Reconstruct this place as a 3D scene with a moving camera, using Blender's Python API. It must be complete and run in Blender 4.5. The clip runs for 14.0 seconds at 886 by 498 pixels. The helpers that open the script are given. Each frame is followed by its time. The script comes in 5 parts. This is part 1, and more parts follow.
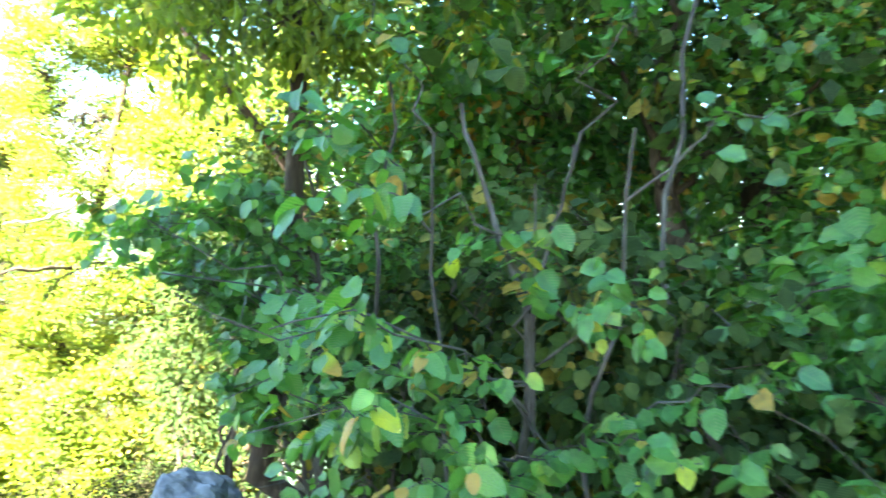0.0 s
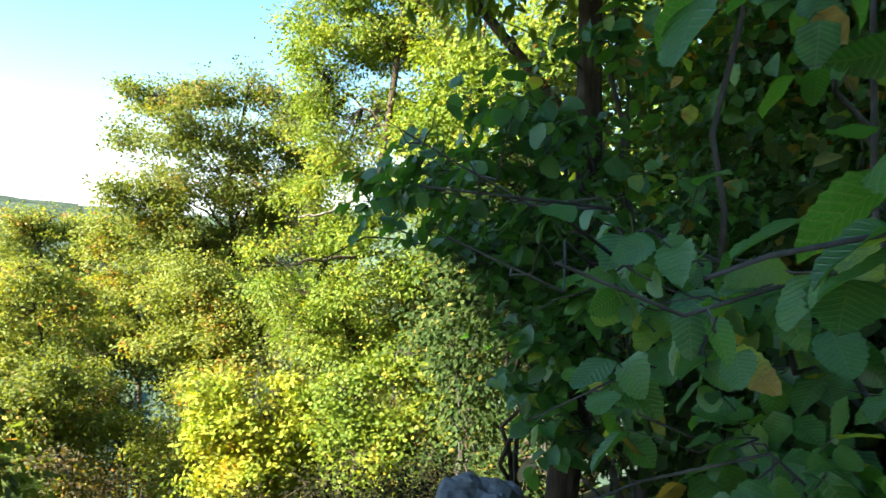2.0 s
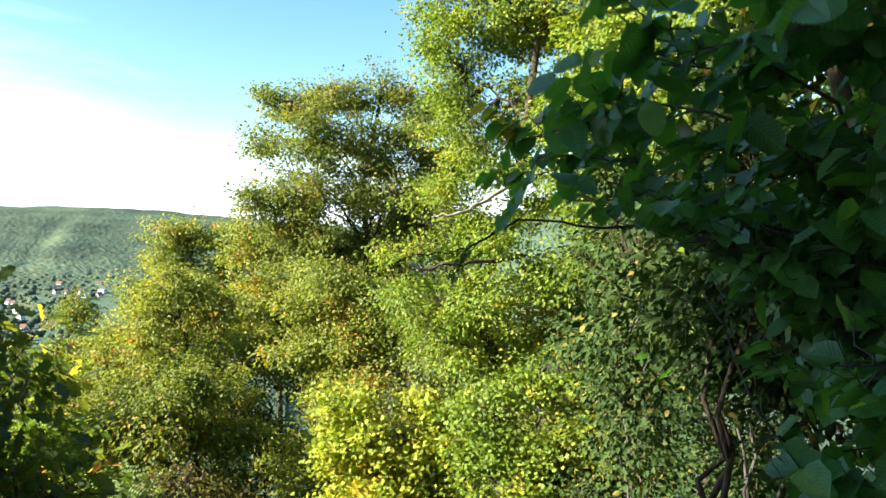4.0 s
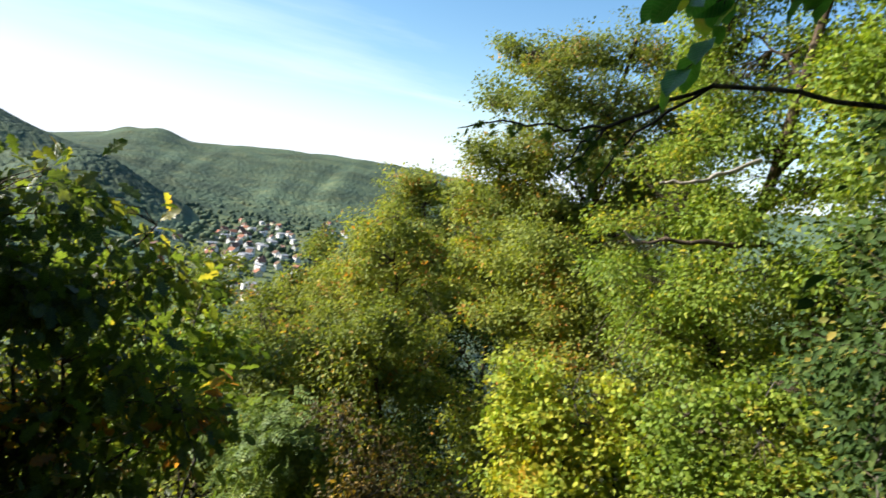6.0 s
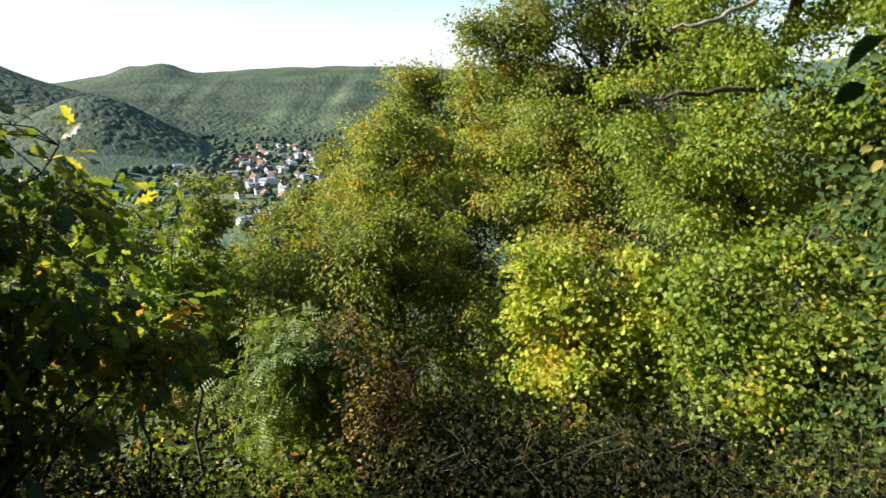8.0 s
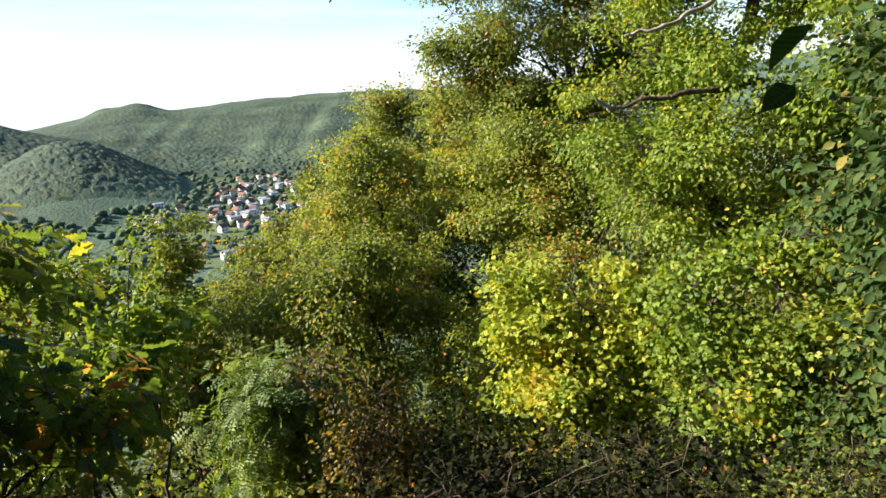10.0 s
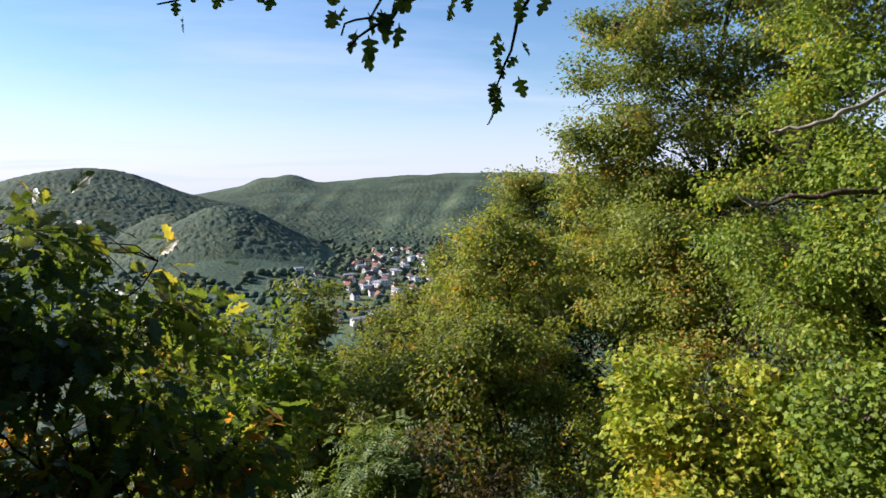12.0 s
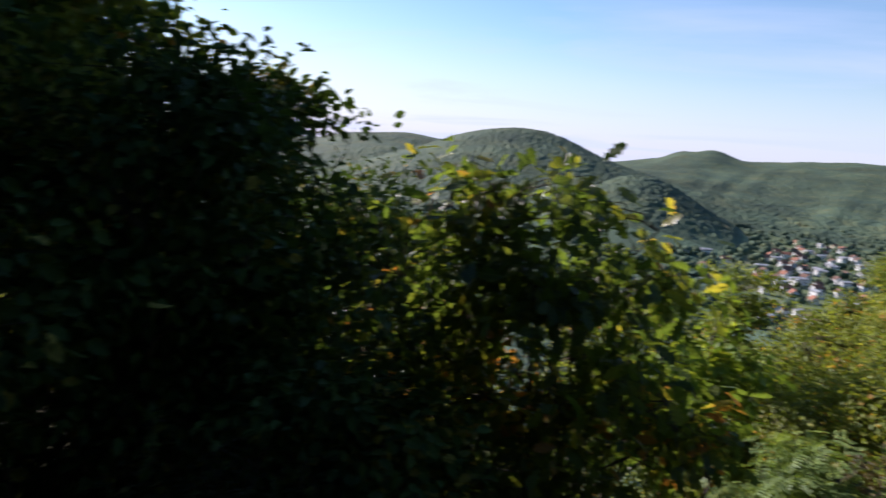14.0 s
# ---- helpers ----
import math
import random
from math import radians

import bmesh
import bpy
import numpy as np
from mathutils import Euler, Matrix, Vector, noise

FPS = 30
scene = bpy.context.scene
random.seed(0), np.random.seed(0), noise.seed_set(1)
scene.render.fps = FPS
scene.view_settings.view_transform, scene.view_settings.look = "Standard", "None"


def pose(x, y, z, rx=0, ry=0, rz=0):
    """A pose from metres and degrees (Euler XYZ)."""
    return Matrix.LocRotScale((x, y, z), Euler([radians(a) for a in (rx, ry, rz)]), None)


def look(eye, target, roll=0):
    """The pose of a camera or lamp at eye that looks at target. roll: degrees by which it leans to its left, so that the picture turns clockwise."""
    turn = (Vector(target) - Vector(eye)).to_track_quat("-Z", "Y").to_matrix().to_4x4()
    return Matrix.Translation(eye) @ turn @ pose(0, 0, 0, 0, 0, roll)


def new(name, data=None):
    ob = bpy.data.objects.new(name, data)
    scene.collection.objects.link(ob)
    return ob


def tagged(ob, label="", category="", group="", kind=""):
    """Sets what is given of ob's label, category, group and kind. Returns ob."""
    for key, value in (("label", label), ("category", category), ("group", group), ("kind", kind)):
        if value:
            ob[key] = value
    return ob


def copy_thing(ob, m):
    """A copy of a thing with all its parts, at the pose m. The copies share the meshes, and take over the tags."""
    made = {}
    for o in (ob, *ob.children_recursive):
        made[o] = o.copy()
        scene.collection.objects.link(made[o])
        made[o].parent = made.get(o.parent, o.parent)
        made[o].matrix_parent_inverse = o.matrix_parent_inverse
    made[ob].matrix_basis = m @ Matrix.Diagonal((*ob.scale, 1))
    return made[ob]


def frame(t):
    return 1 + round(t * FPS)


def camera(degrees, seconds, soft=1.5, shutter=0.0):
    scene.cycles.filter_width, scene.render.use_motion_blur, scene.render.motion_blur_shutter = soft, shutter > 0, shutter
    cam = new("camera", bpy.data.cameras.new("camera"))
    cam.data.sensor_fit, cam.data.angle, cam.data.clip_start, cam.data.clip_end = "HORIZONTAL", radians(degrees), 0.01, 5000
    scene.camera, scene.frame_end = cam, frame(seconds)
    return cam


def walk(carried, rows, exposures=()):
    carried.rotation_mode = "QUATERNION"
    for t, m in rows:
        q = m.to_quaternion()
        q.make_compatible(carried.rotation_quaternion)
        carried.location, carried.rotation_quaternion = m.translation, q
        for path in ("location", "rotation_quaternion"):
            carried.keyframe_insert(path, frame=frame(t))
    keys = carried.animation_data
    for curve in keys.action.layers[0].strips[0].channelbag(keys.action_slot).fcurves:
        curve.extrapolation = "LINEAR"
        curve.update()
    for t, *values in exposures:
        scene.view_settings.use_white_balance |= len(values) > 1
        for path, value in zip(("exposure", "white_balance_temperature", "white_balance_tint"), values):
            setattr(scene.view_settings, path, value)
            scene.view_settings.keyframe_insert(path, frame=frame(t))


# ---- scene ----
cam = camera(66.0, 14.0, shutter=0.3)
PATH = [
    (0.0, 0.363, 0.275, 1.851, 90.84, -4.78, 17.98),
    (0.5, 0.208, 0.527, 1.808, 90.83, -4.13, 28.82),
    (1.0, 0.005, 0.784, 1.775, 90.63, -4.10, 35.27),
    (1.5, -0.195, 0.923, 1.721, 89.94, -4.87, 36.95),
    (2.0, -0.291, 1.091, 1.688, 88.53, -2.34, 39.85),
    (2.5, -0.343, 1.214, 1.671, 88.00, -0.57, 42.79),
    (2.7, -0.365, 1.249, 1.657, 87.66, -0.57, 43.56),
    (3.7, -1.150, 1.640, 1.580, 88.50, -2.00, 49.50),
    (4.8, -1.361, 2.565, 1.495, 88.19, -2.51, 56.61),
    (5.0, -1.466, 2.631, 1.459, 87.36, -4.84, 58.48),
    (5.5, -1.786, 2.788, 1.351, 86.25, -6.75, 64.28),
    (6.0, -1.981, 2.913, 1.310, 84.98, -8.61, 71.44),
    (6.5, -2.048, 3.005, 1.277, 81.02, -5.72, 76.51),
    (7.0, -2.258, 3.262, 1.200, 78.25, -4.35, 75.94),
    (7.5, -2.412, 3.317, 1.159, 77.52, -3.71, 74.42),
    (8.0, -2.465, 3.438, 1.159, 76.46, -0.56, 72.38),
    (8.2, -2.466, 3.482, 1.167, 75.81, 0.66, 71.33),
    (10.3, -2.683, 3.735, 1.171, 78.54, 4.01, 70.98),
    (10.5, -2.714, 3.765, 1.198, 79.92, 3.98, 73.05),
    (11.0, -2.589, 3.663, 1.221, 83.31, 1.70, 77.66),
    (11.5, -2.521, 3.642, 1.219, 84.57, 1.07, 79.86),
    (12.0, -2.498, 3.633, 1.212, 85.03, 0.61, 81.51),
    (12.5, -2.482, 3.618, 1.218, 85.18, 0.83, 86.11),
    (13.0, -2.541, 3.575, 1.221, 84.31, 0.19, 93.06),
    (13.5, -2.529, 3.482, 1.216, 82.79, -2.51, 101.73),
    (14.0, -2.289, 3.164, 1.229, 81.26, -5.02, 115.46),
]
walk(cam, [(t, pose(*p)) for t, *p in PATH],
     exposures=[(0.0, 4.8, 6500, 8), (0.5, 4.25, 6500, 8), (1.0, 3.35, 6500, 9), (1.5, 2.7, 6500, 9), (2.5, 2.45, 6500, 9), (4.8, 1.75, 6200, 8),
                (6.0, 1.42, 6300, 10), (8.2, 1.45, 6350, 12), (10.3, 1.55, 6350, 16), (11.0, 1.25, 6100, 19), (12.5, 0.95, 5950, 23), (14.0, 0.88, 5900, 24)])

# ---- light ----
SUN_AZ, SUN_EL = 160.0, 27.0          # azimuth counted from +y towards -x
sun_dir = Vector((-math.sin(radians(SUN_AZ)) * math.cos(radians(SUN_EL)),
                  math.cos(radians(SUN_AZ)) * math.cos(radians(SUN_EL)), math.sin(radians(SUN_EL))))
sun = new("sun", bpy.data.lights.new("sun", "SUN"))
sun.data.energy, sun.data.angle, sun.data.color = 5.0, radians(0.6), (1.0, 0.93, 0.80)
sun.matrix_world = look(sun_dir * 60, (0, 0, 0))

world = bpy.data.worlds.new("sky")
scene.world = world
world.use_nodes = True
wn, wl = world.node_tree.nodes, world.node_tree.links
wn.clear()


def wnode(kind, **inputs):
    n = wn.new(kind)
    for k, v in inputs.items():
        n.inputs[k.replace("_", " ")].default_value = v
    return n


def wmath(op, a, b=None):
    n = wn.new("ShaderNodeMath")
    n.operation = op
    for i, v in enumerate((a, b)):
        if v is None:
            continue
        if isinstance(v, (int, float)):
            n.inputs[i].default_value = v
        else:
            wl.new(v, n.inputs[i])
    return n.outputs[0]


sky = wn.new("ShaderNodeTexSky")
sky.sky_type, sky.sun_disc = "NISHITA", False
sky.sun_elevation, sky.sun_rotation = radians(SUN_EL), radians(-SUN_AZ)
sky.altitude, sky.air_density, sky.dust_density, sky.ozone_density = 300, 1.2, 0.25, 2.0
tc = wn.new("ShaderNodeTexCoord")
sep = wn.new("ShaderNodeSeparateXYZ")
wl.new(tc.outputs["Generated"], sep.inputs[0])
zz = wmath("ADD", wmath("MAXIMUM", sep.outputs[2], 0.0), 0.10)
comb = wn.new("ShaderNodeCombineXYZ")
wl.new(wmath("DIVIDE", sep.outputs[0], zz), comb.inputs[0])
wl.new(wmath("DIVIDE", sep.outputs[1], zz), comb.inputs[1])
mapn = wn.new("ShaderNodeMapping")
mapn.inputs["Rotation"].default_value = (0, 0, radians(-20))
mapn.inputs["Scale"].default_value = (0.55, 0.22, 1)
mapn.inputs["Location"].default_value = (3.1, 1.7, 0)
wl.new(comb.outputs[0], mapn.inputs[0])
cirrus = wnode("ShaderNodeTexNoise", Scale=1.3, Detail=8.0, Roughness=0.55, Distortion=0.5)
wl.new(mapn.outputs[0], cirrus.inputs["Vector"])
cr = wn.new("ShaderNodeValToRGB")
cr.color_ramp.elements[0].position, cr.color_ramp.elements[1].position = 0.53, 0.80
wl.new(cirrus.outputs[0], cr.inputs[0])
low = wn.new("ShaderNodeValToRGB")     # thin veil that thickens towards the horizon
low.color_ramp.elements[0].position, low.color_ramp.elements[0].color = 0.0, (0.88, 0.88, 0.88, 1)
low.color_ramp.elements[1].position, low.color_ramp.elements[1].color = 0.15, (0, 0, 0, 1)
wl.new(sep.outputs[2], low.inputs[0])
fac = wmath("MINIMUM", wmath("ADD", wmath("MULTIPLY", cr.outputs[0], 0.75), wmath("MULTIPLY", low.outputs[0], 0.95)), 0.9)
mix = wn.new("ShaderNodeMix")
mix.data_type = "RGBA"
wl.new(fac, mix.inputs[0])
satur = wnode("ShaderNodeHueSaturation", Saturation=1.22, Value=1.15)
wl.new(sky.outputs[0], satur.inputs["Color"])
wl.new(satur.outputs[0], mix.inputs[6])
mix.inputs[7].default_value = (5.9, 6.7, 8.2, 1)
bg = wnode("ShaderNodeBackground", Strength=0.067)
wl.new(mix.outputs[2], bg.inputs[0])
wl.new(bg.outputs[0], wn.new("ShaderNodeOutputWorld").inputs[0])


# ---- materials ----
def material(name):
    m = bpy.data.materials.new(name)
    m.use_nodes = True
    nt = m.node_tree
    return m, nt.nodes, nt.links, nt.nodes["Principled BSDF"], nt.nodes["Material Output"]


def ramp_of(nodes, colours):
    r = nodes.new("ShaderNodeValToRGB")
    el = r.color_ramp.elements
    while len(el) < len(colours):
        el.new(0.5)
    for e, (p, c) in zip(el, colours):
        e.position, e.color = p, (*c, 1)
    return r


def leaf_material(name, colours, through_share=0.35, rough=0.45, veins=0.25, gloss=0.22, turning=0.22):
    """Leaf blade: colour varied from leaf to leaf, paler veins, light shining through."""
    m, nodes, links, bsdf, out = material(name)
    geo, info = nodes.new("ShaderNodeNewGeometry"), nodes.new("ShaderNodeObjectInfo")
    add = nodes.new("ShaderNodeMath")
    add.operation = "ADD"
    links.new(geo.outputs["Random Per Island"], add.inputs[0])
    links.new(info.outputs["Random"], add.inputs[1])
    fr = nodes.new("ShaderNodeMath")
    fr.operation = "FRACT"
    links.new(add.outputs[0], fr.inputs[0])
    patch = nodes.new("ShaderNodeTexNoise")         # whole boughs turn earlier than others
    patch.inputs["Scale"].default_value, patch.inputs["Detail"].default_value = 0.9, 3
    links.new(geo.outputs["Position"], patch.inputs["Vector"])
    pull = nodes.new("ShaderNodeMapRange")
    pull.inputs[1].default_value, pull.inputs[2].default_value = 0.36, 0.68
    pull.inputs[3].default_value, pull.inputs[4].default_value = -turning, turning
    links.new(patch.outputs[0], pull.inputs[0])
    lift = nodes.new("ShaderNodeMath")
    lift.operation, lift.use_clamp = "ADD", True
    links.new(fr.outputs[0], lift.inputs[0])
    links.new(pull.outputs[0], lift.inputs[1])
    ramp = ramp_of(nodes, colours)
    links.new(lift.outputs[0], ramp.inputs[0])
    uv = nodes.new("ShaderNodeUVMap")
    sepu = nodes.new("ShaderNodeSeparateXYZ")
    links.new(uv.outputs[0], sepu.inputs[0])
    dist = nodes.new("ShaderNodeMath")          # distance from the midrib
    dist.operation = "ABSOLUTE"
    links.new(sepu.outputs[0], dist.inputs[0])
    slant = nodes.new("ShaderNodeMath")
    slant.operation = "MULTIPLY_ADD"
    links.new(dist.outputs[0], slant.inputs[0])
    slant.inputs[1].default_value = -0.7
    links.new(sepu.outputs[1], slant.inputs[2])
    wave = nodes.new("ShaderNodeMath")
    wave.operation = "PINGPONG"
    links.new(slant.outputs[0], wave.inputs[0])
    wave.inputs[1].default_value = 0.055
    mn = nodes.new("ShaderNodeMath")
    mn.operation = "MINIMUM"
    links.new(dist.outputs[0], mn.inputs[0])
    links.new(wave.outputs[0], mn.inputs[1])
    vr = ramp_of(nodes, [(0.0, (1, 1, 1)), (0.02, (0, 0, 0))])
    links.new(mn.outputs[0], vr.inputs[0])
    tex = nodes.new("ShaderNodeTexNoise")
    tex.inputs["Scale"].default_value, tex.inputs["Detail"].default_value = 35, 4
    coord = nodes.new("ShaderNodeTexCoord")
    links.new(coord.outputs["Object"], tex.inputs["Vector"])
    hsv = nodes.new("ShaderNodeHueSaturation")
    val = nodes.new("ShaderNodeMapRange")
    val.inputs[1].default_value, val.inputs[2].default_value = 0.3, 0.7
    val.inputs[3].default_value, val.inputs[4].default_value = 0.75, 1.25
    links.new(tex.outputs[0], val.inputs[0])
    links.new(val.outputs[0], hsv.inputs["Value"])
    links.new(ramp.outputs[0], hsv.inputs["Color"])
    vm = nodes.new("ShaderNodeMath")
    vm.operation = "MULTIPLY"
    links.new(vr.outputs[0], vm.inputs[0])
    vm.inputs[1].default_value = veins
    mixc = nodes.new("ShaderNodeMix")
    mixc.data_type = "RGBA"
    links.new(vm.outputs[0], mixc.inputs[0])
    links.new(hsv.outputs[0], mixc.inputs[6])
    mixc.inputs[7].default_value = (0.30, 0.36, 0.14, 1)
    links.new(mixc.outputs[2], bsdf.inputs["Base Color"])
    bsdf.inputs["Roughness"].default_value = rough
    bsdf.inputs["Specular IOR Level"].default_value = gloss
    bump = nodes.new("ShaderNodeBump")
    bump.inputs["Strength"].default_value, bump.inputs["Distance"].default_value = 0.35, 0.004
    links.new(vr.outputs[0], bump.inputs["Height"])
    links.new(bump.outputs[0], bsdf.inputs["Normal"])
    tr = nodes.new("ShaderNodeBsdfTranslucent")
    warm = nodes.new("ShaderNodeMix")
    warm.data_type, warm.blend_type = "RGBA", "MULTIPLY"
    warm.inputs[0].default_value = 1.0
    links.new(mixc.outputs[2], warm.inputs[6])
    warm.inputs[7].default_value = (1.5, 1.45, 0.5, 1)
    links.new(warm.outputs[2], tr.inputs[0])
    ms = nodes.new("ShaderNodeMixShader")
    ms.inputs[0].default_value = through_share
    links.new(bsdf.outputs[0], ms.inputs[1])
    links.new(tr.outputs[0], ms.inputs[2])
    links.new(ms.outputs[0], out.inputs[0])
    return m


def rough_material(name, colours, scale, rough=0.9, bump=0.5, detail=8, stretch=(1, 1, 1), coarse=None, depth=0.01):
    """Noise at two scales for bark, stone, earth and walls."""
    m, nodes, links, bsdf, out = material(name)
    coord = nodes.new("ShaderNodeTexCoord")
    mp = nodes.new("ShaderNodeMapping")
    mp.inputs["Scale"].default_value = stretch
    links.new(coord.outputs["Object"], mp.inputs[0])
    fine, big = nodes.new("ShaderNodeTexNoise"), nodes.new("ShaderNodeTexNoise")
    fine.inputs["Scale"].default_value, fine.inputs["Detail"].default_value = scale, detail
    big.inputs["Scale"].default_value, big.inputs["Detail"].default_value = coarse or scale / 7, 3
    add = nodes.new("ShaderNodeMath")
    add.operation = "MULTIPLY_ADD"
    links.new(mp.outputs[0], fine.inputs["Vector"])
    links.new(mp.outputs[0], big.inputs["Vector"])
    links.new(big.outputs[0], add.inputs[0])
    add.inputs[1].default_value = 0.8
    half = nodes.new("ShaderNodeMath")
    half.operation = "MULTIPLY_ADD"
    links.new(fine.outputs[0], half.inputs[0])
    half.inputs[1].default_value, half.inputs[2].default_value = 0.8, -0.30
    links.new(half.outputs[0], add.inputs[2])
    ramp = ramp_of(nodes, colours)
    links.new(add.outputs[0], ramp.inputs[0])
    links.new(ramp.outputs[0], bsdf.inputs["Base Color"])
    bsdf.inputs["Roughness"].default_value = rough
    bsdf.inputs["Specular IOR Level"].default_value = 0.25
    b = nodes.new("ShaderNodeBump")
    b.inputs["Strength"].default_value, b.inputs["Distance"].default_value = bump, depth
    links.new(fine.outputs[0], b.inputs["Height"])
    links.new(b.outputs[0], bsdf.inputs["Normal"])
    return m


def canopy_material(name, colours):
    m, nodes, links, bsdf, out = material(name)
    geo = nodes.new("ShaderNodeNewGeometry")
    ramp = ramp_of(nodes, colours)
    kinds_of = nodes.new("ShaderNodeTexNoise")      # stands of different trees
    kinds_of.inputs["Scale"].default_value, kinds_of.inputs["Detail"].default_value, kinds_of.inputs["Roughness"].default_value = 0.02, 6, 0.75
    links.new(geo.outputs["Position"], kinds_of.inputs["Vector"])
    spread = nodes.new("ShaderNodeMapRange")
    spread.inputs[1].default_value, spread.inputs[2].default_value = 0.32, 0.70
    links.new(kinds_of.outputs[0], spread.inputs[0])
    links.new(spread.outputs[0], ramp.inputs[0])
    tex = nodes.new("ShaderNodeTexNoise")
    tex.inputs["Scale"].default_value, tex.inputs["Detail"].default_value = 0.35, 6
    links.new(geo.outputs["Position"], tex.inputs["Vector"])
    broad = nodes.new("ShaderNodeTexNoise")
    broad.inputs["Scale"].default_value, broad.inputs["Detail"].default_value = 0.006, 4
    links.new(geo.outputs["Position"], broad.inputs["Vector"])
    sm = nodes.new("ShaderNodeMath")
    links.new(tex.outputs[0], sm.inputs[0])
    links.new(broad.outputs[0], sm.inputs[1])
    hsv = nodes.new("ShaderNodeHueSaturation")
    mr = nodes.new("ShaderNodeMapRange")
    mr.inputs[1].default_value, mr.inputs[2].default_value = 0.7, 1.3
    mr.inputs[3].default_value, mr.inputs[4].default_value = 0.5, 1.5
    links.new(sm.outputs[0], mr.inputs[0])
    links.new(mr.outputs[0], hsv.inputs["Value"])
    links.new(ramp.outputs[0], hsv.inputs["Color"])
    links.new(hsv.outputs[0], bsdf.inputs["Base Color"])
    bsdf.inputs["Roughness"].default_value = 0.85
    bsdf.inputs["Specular IOR Level"].default_value = 0.15
    b = nodes.new("ShaderNodeBump")
    b.inputs["Strength"].default_value, b.inputs["Distance"].default_value = 1.0, 1.5
    links.new(tex.outputs[0], b.inputs["Height"])
    links.new(b.outputs[0], bsdf.inputs["Normal"])
    return m


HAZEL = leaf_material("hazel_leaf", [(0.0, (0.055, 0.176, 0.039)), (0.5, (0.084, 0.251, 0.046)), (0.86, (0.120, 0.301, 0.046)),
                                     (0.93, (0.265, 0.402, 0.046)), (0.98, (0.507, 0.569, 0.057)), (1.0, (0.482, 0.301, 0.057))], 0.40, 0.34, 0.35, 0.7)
OAK = leaf_material("oak_leaf", [(0.0, (0.046, 0.080, 0.018)), (0.6, (0.085, 0.122, 0.024)), (0.88, (0.145, 0.160, 0.026)),
                                 (0.96, (0.360, 0.288, 0.048)), (1.0, (0.360, 0.144, 0.036))], 0.62, 0.34, 0.3, 0.4)
MAPLE_YELLOW = leaf_material("yellow_maple_leaf", [(0.0, (0.20, 0.28, 0.032)), (0.4, (0.31, 0.36, 0.038)), (0.8, (0.44, 0.42, 0.042)), (0.97, (0.52, 0.44, 0.05)), (1.0, (0.58, 0.38, 0.05))], 0.35, 0.5, 0.2)
BRIGHT = leaf_material("bright_green_leaf", [(0.0, (0.120, 0.190, 0.026)), (0.6, (0.205, 0.280, 0.034)), (0.97, (0.310, 0.335, 0.040)), (1.0, (0.46, 0.38, 0.05))], 0.40, 0.45, 0.2)
GREEN = leaf_material("green_leaf", [(0.0, (0.110, 0.145, 0.030)), (0.6, (0.175, 0.210, 0.038)), (0.94, (0.245, 0.260, 0.045)), (0.99, (0.36, 0.29, 0.06)), (1.0, (0.45, 0.24, 0.06))], 0.42, 0.45, 0.15)
OLIVE = leaf_material("olive_leaf", [(0.0, (0.155, 0.195, 0.040)), (0.6, (0.235, 0.270, 0.048)), (0.93, (0.33, 0.32, 0.055)), (0.985, (0.44, 0.32, 0.06)), (1.0, (0.50, 0.22, 0.05))], 0.42, 0.5, 0.15)
ROBINIA = leaf_material("robinia_leaf", [(0.0, (0.120, 0.180, 0.055)), (0.7, (0.200, 0.265, 0.075)), (1.0, (0.280, 0.310, 0.070))], 0.35, 0.5, 0.0)
RUSTY = leaf_material("rusty_leaf", [(0.0, (0.045, 0.042, 0.016)), (0.5, (0.080, 0.064, 0.020)), (0.85, (0.140, 0.092, 0.026)), (1.0, (0.360, 0.230, 0.050))], 0.3, 0.5, 0.1)
# leaf darkened in colour to stand for foliage in deep shade
SHADELEAF = leaf_material("shade_leaf", [(0.0, (0.025, 0.05, 0.015)), (0.6, (0.045, 0.085, 0.02)), (0.95, (0.08, 0.11, 0.025)), (1.0, (0.25, 0.2, 0.04))], 0.25, 0.6, 0.15, 0.1)
# withered brown leaves, with the shade below the lookout put into the colour
SCRUB = leaf_material("withered_scrub_in_shade", [(0.0, (0.012, 0.015, 0.007)), (0.6, (0.020, 0.024, 0.010)), (0.9, (0.034, 0.030, 0.013)), (1.0, (0.09, 0.07, 0.02))], 0.12, 0.9, 0.0, 0.03)
BARK = rough_material("dark_bark", [(0.25, (0.025, 0.018, 0.012)), (0.55, (0.085, 0.06, 0.04)), (0.8, (0.17, 0.13, 0.09))], 30, 0.95, 1.0, stretch=(1, 1, 0.25), coarse=5, depth=0.02)
GREYBARK = rough_material("grey_bark", [(0.2, (0.042, 0.036, 0.030)), (0.5, (0.096, 0.084, 0.072)), (0.8, (0.162, 0.150, 0.126))], 40, 0.85, 0.5, stretch=(1, 1, 0.4), coarse=6, depth=0.006)
TWIG = rough_material("twig_bark", [(0.2, (0.04, 0.03, 0.02)), (0.8, (0.12, 0.09, 0.06))], 60, 0.9, 0.4, depth=0.003)
DEADWOOD = rough_material("bare_wood", [(0.2, (0.16, 0.13, 0.10)), (0.5, (0.33, 0.28, 0.22)), (0.8, (0.5, 0.44, 0.36))], 50, 0.85, 0.5, stretch=(1, 1, 0.3), depth=0.004)
STONE = rough_material("limestone", [(0.2, (0.096, 0.099, 0.099)), (0.5, (0.217, 0.223, 0.230)), (0.8, (0.331, 0.341, 0.355))], 22, 0.9, 0.9, coarse=4, depth=0.015)
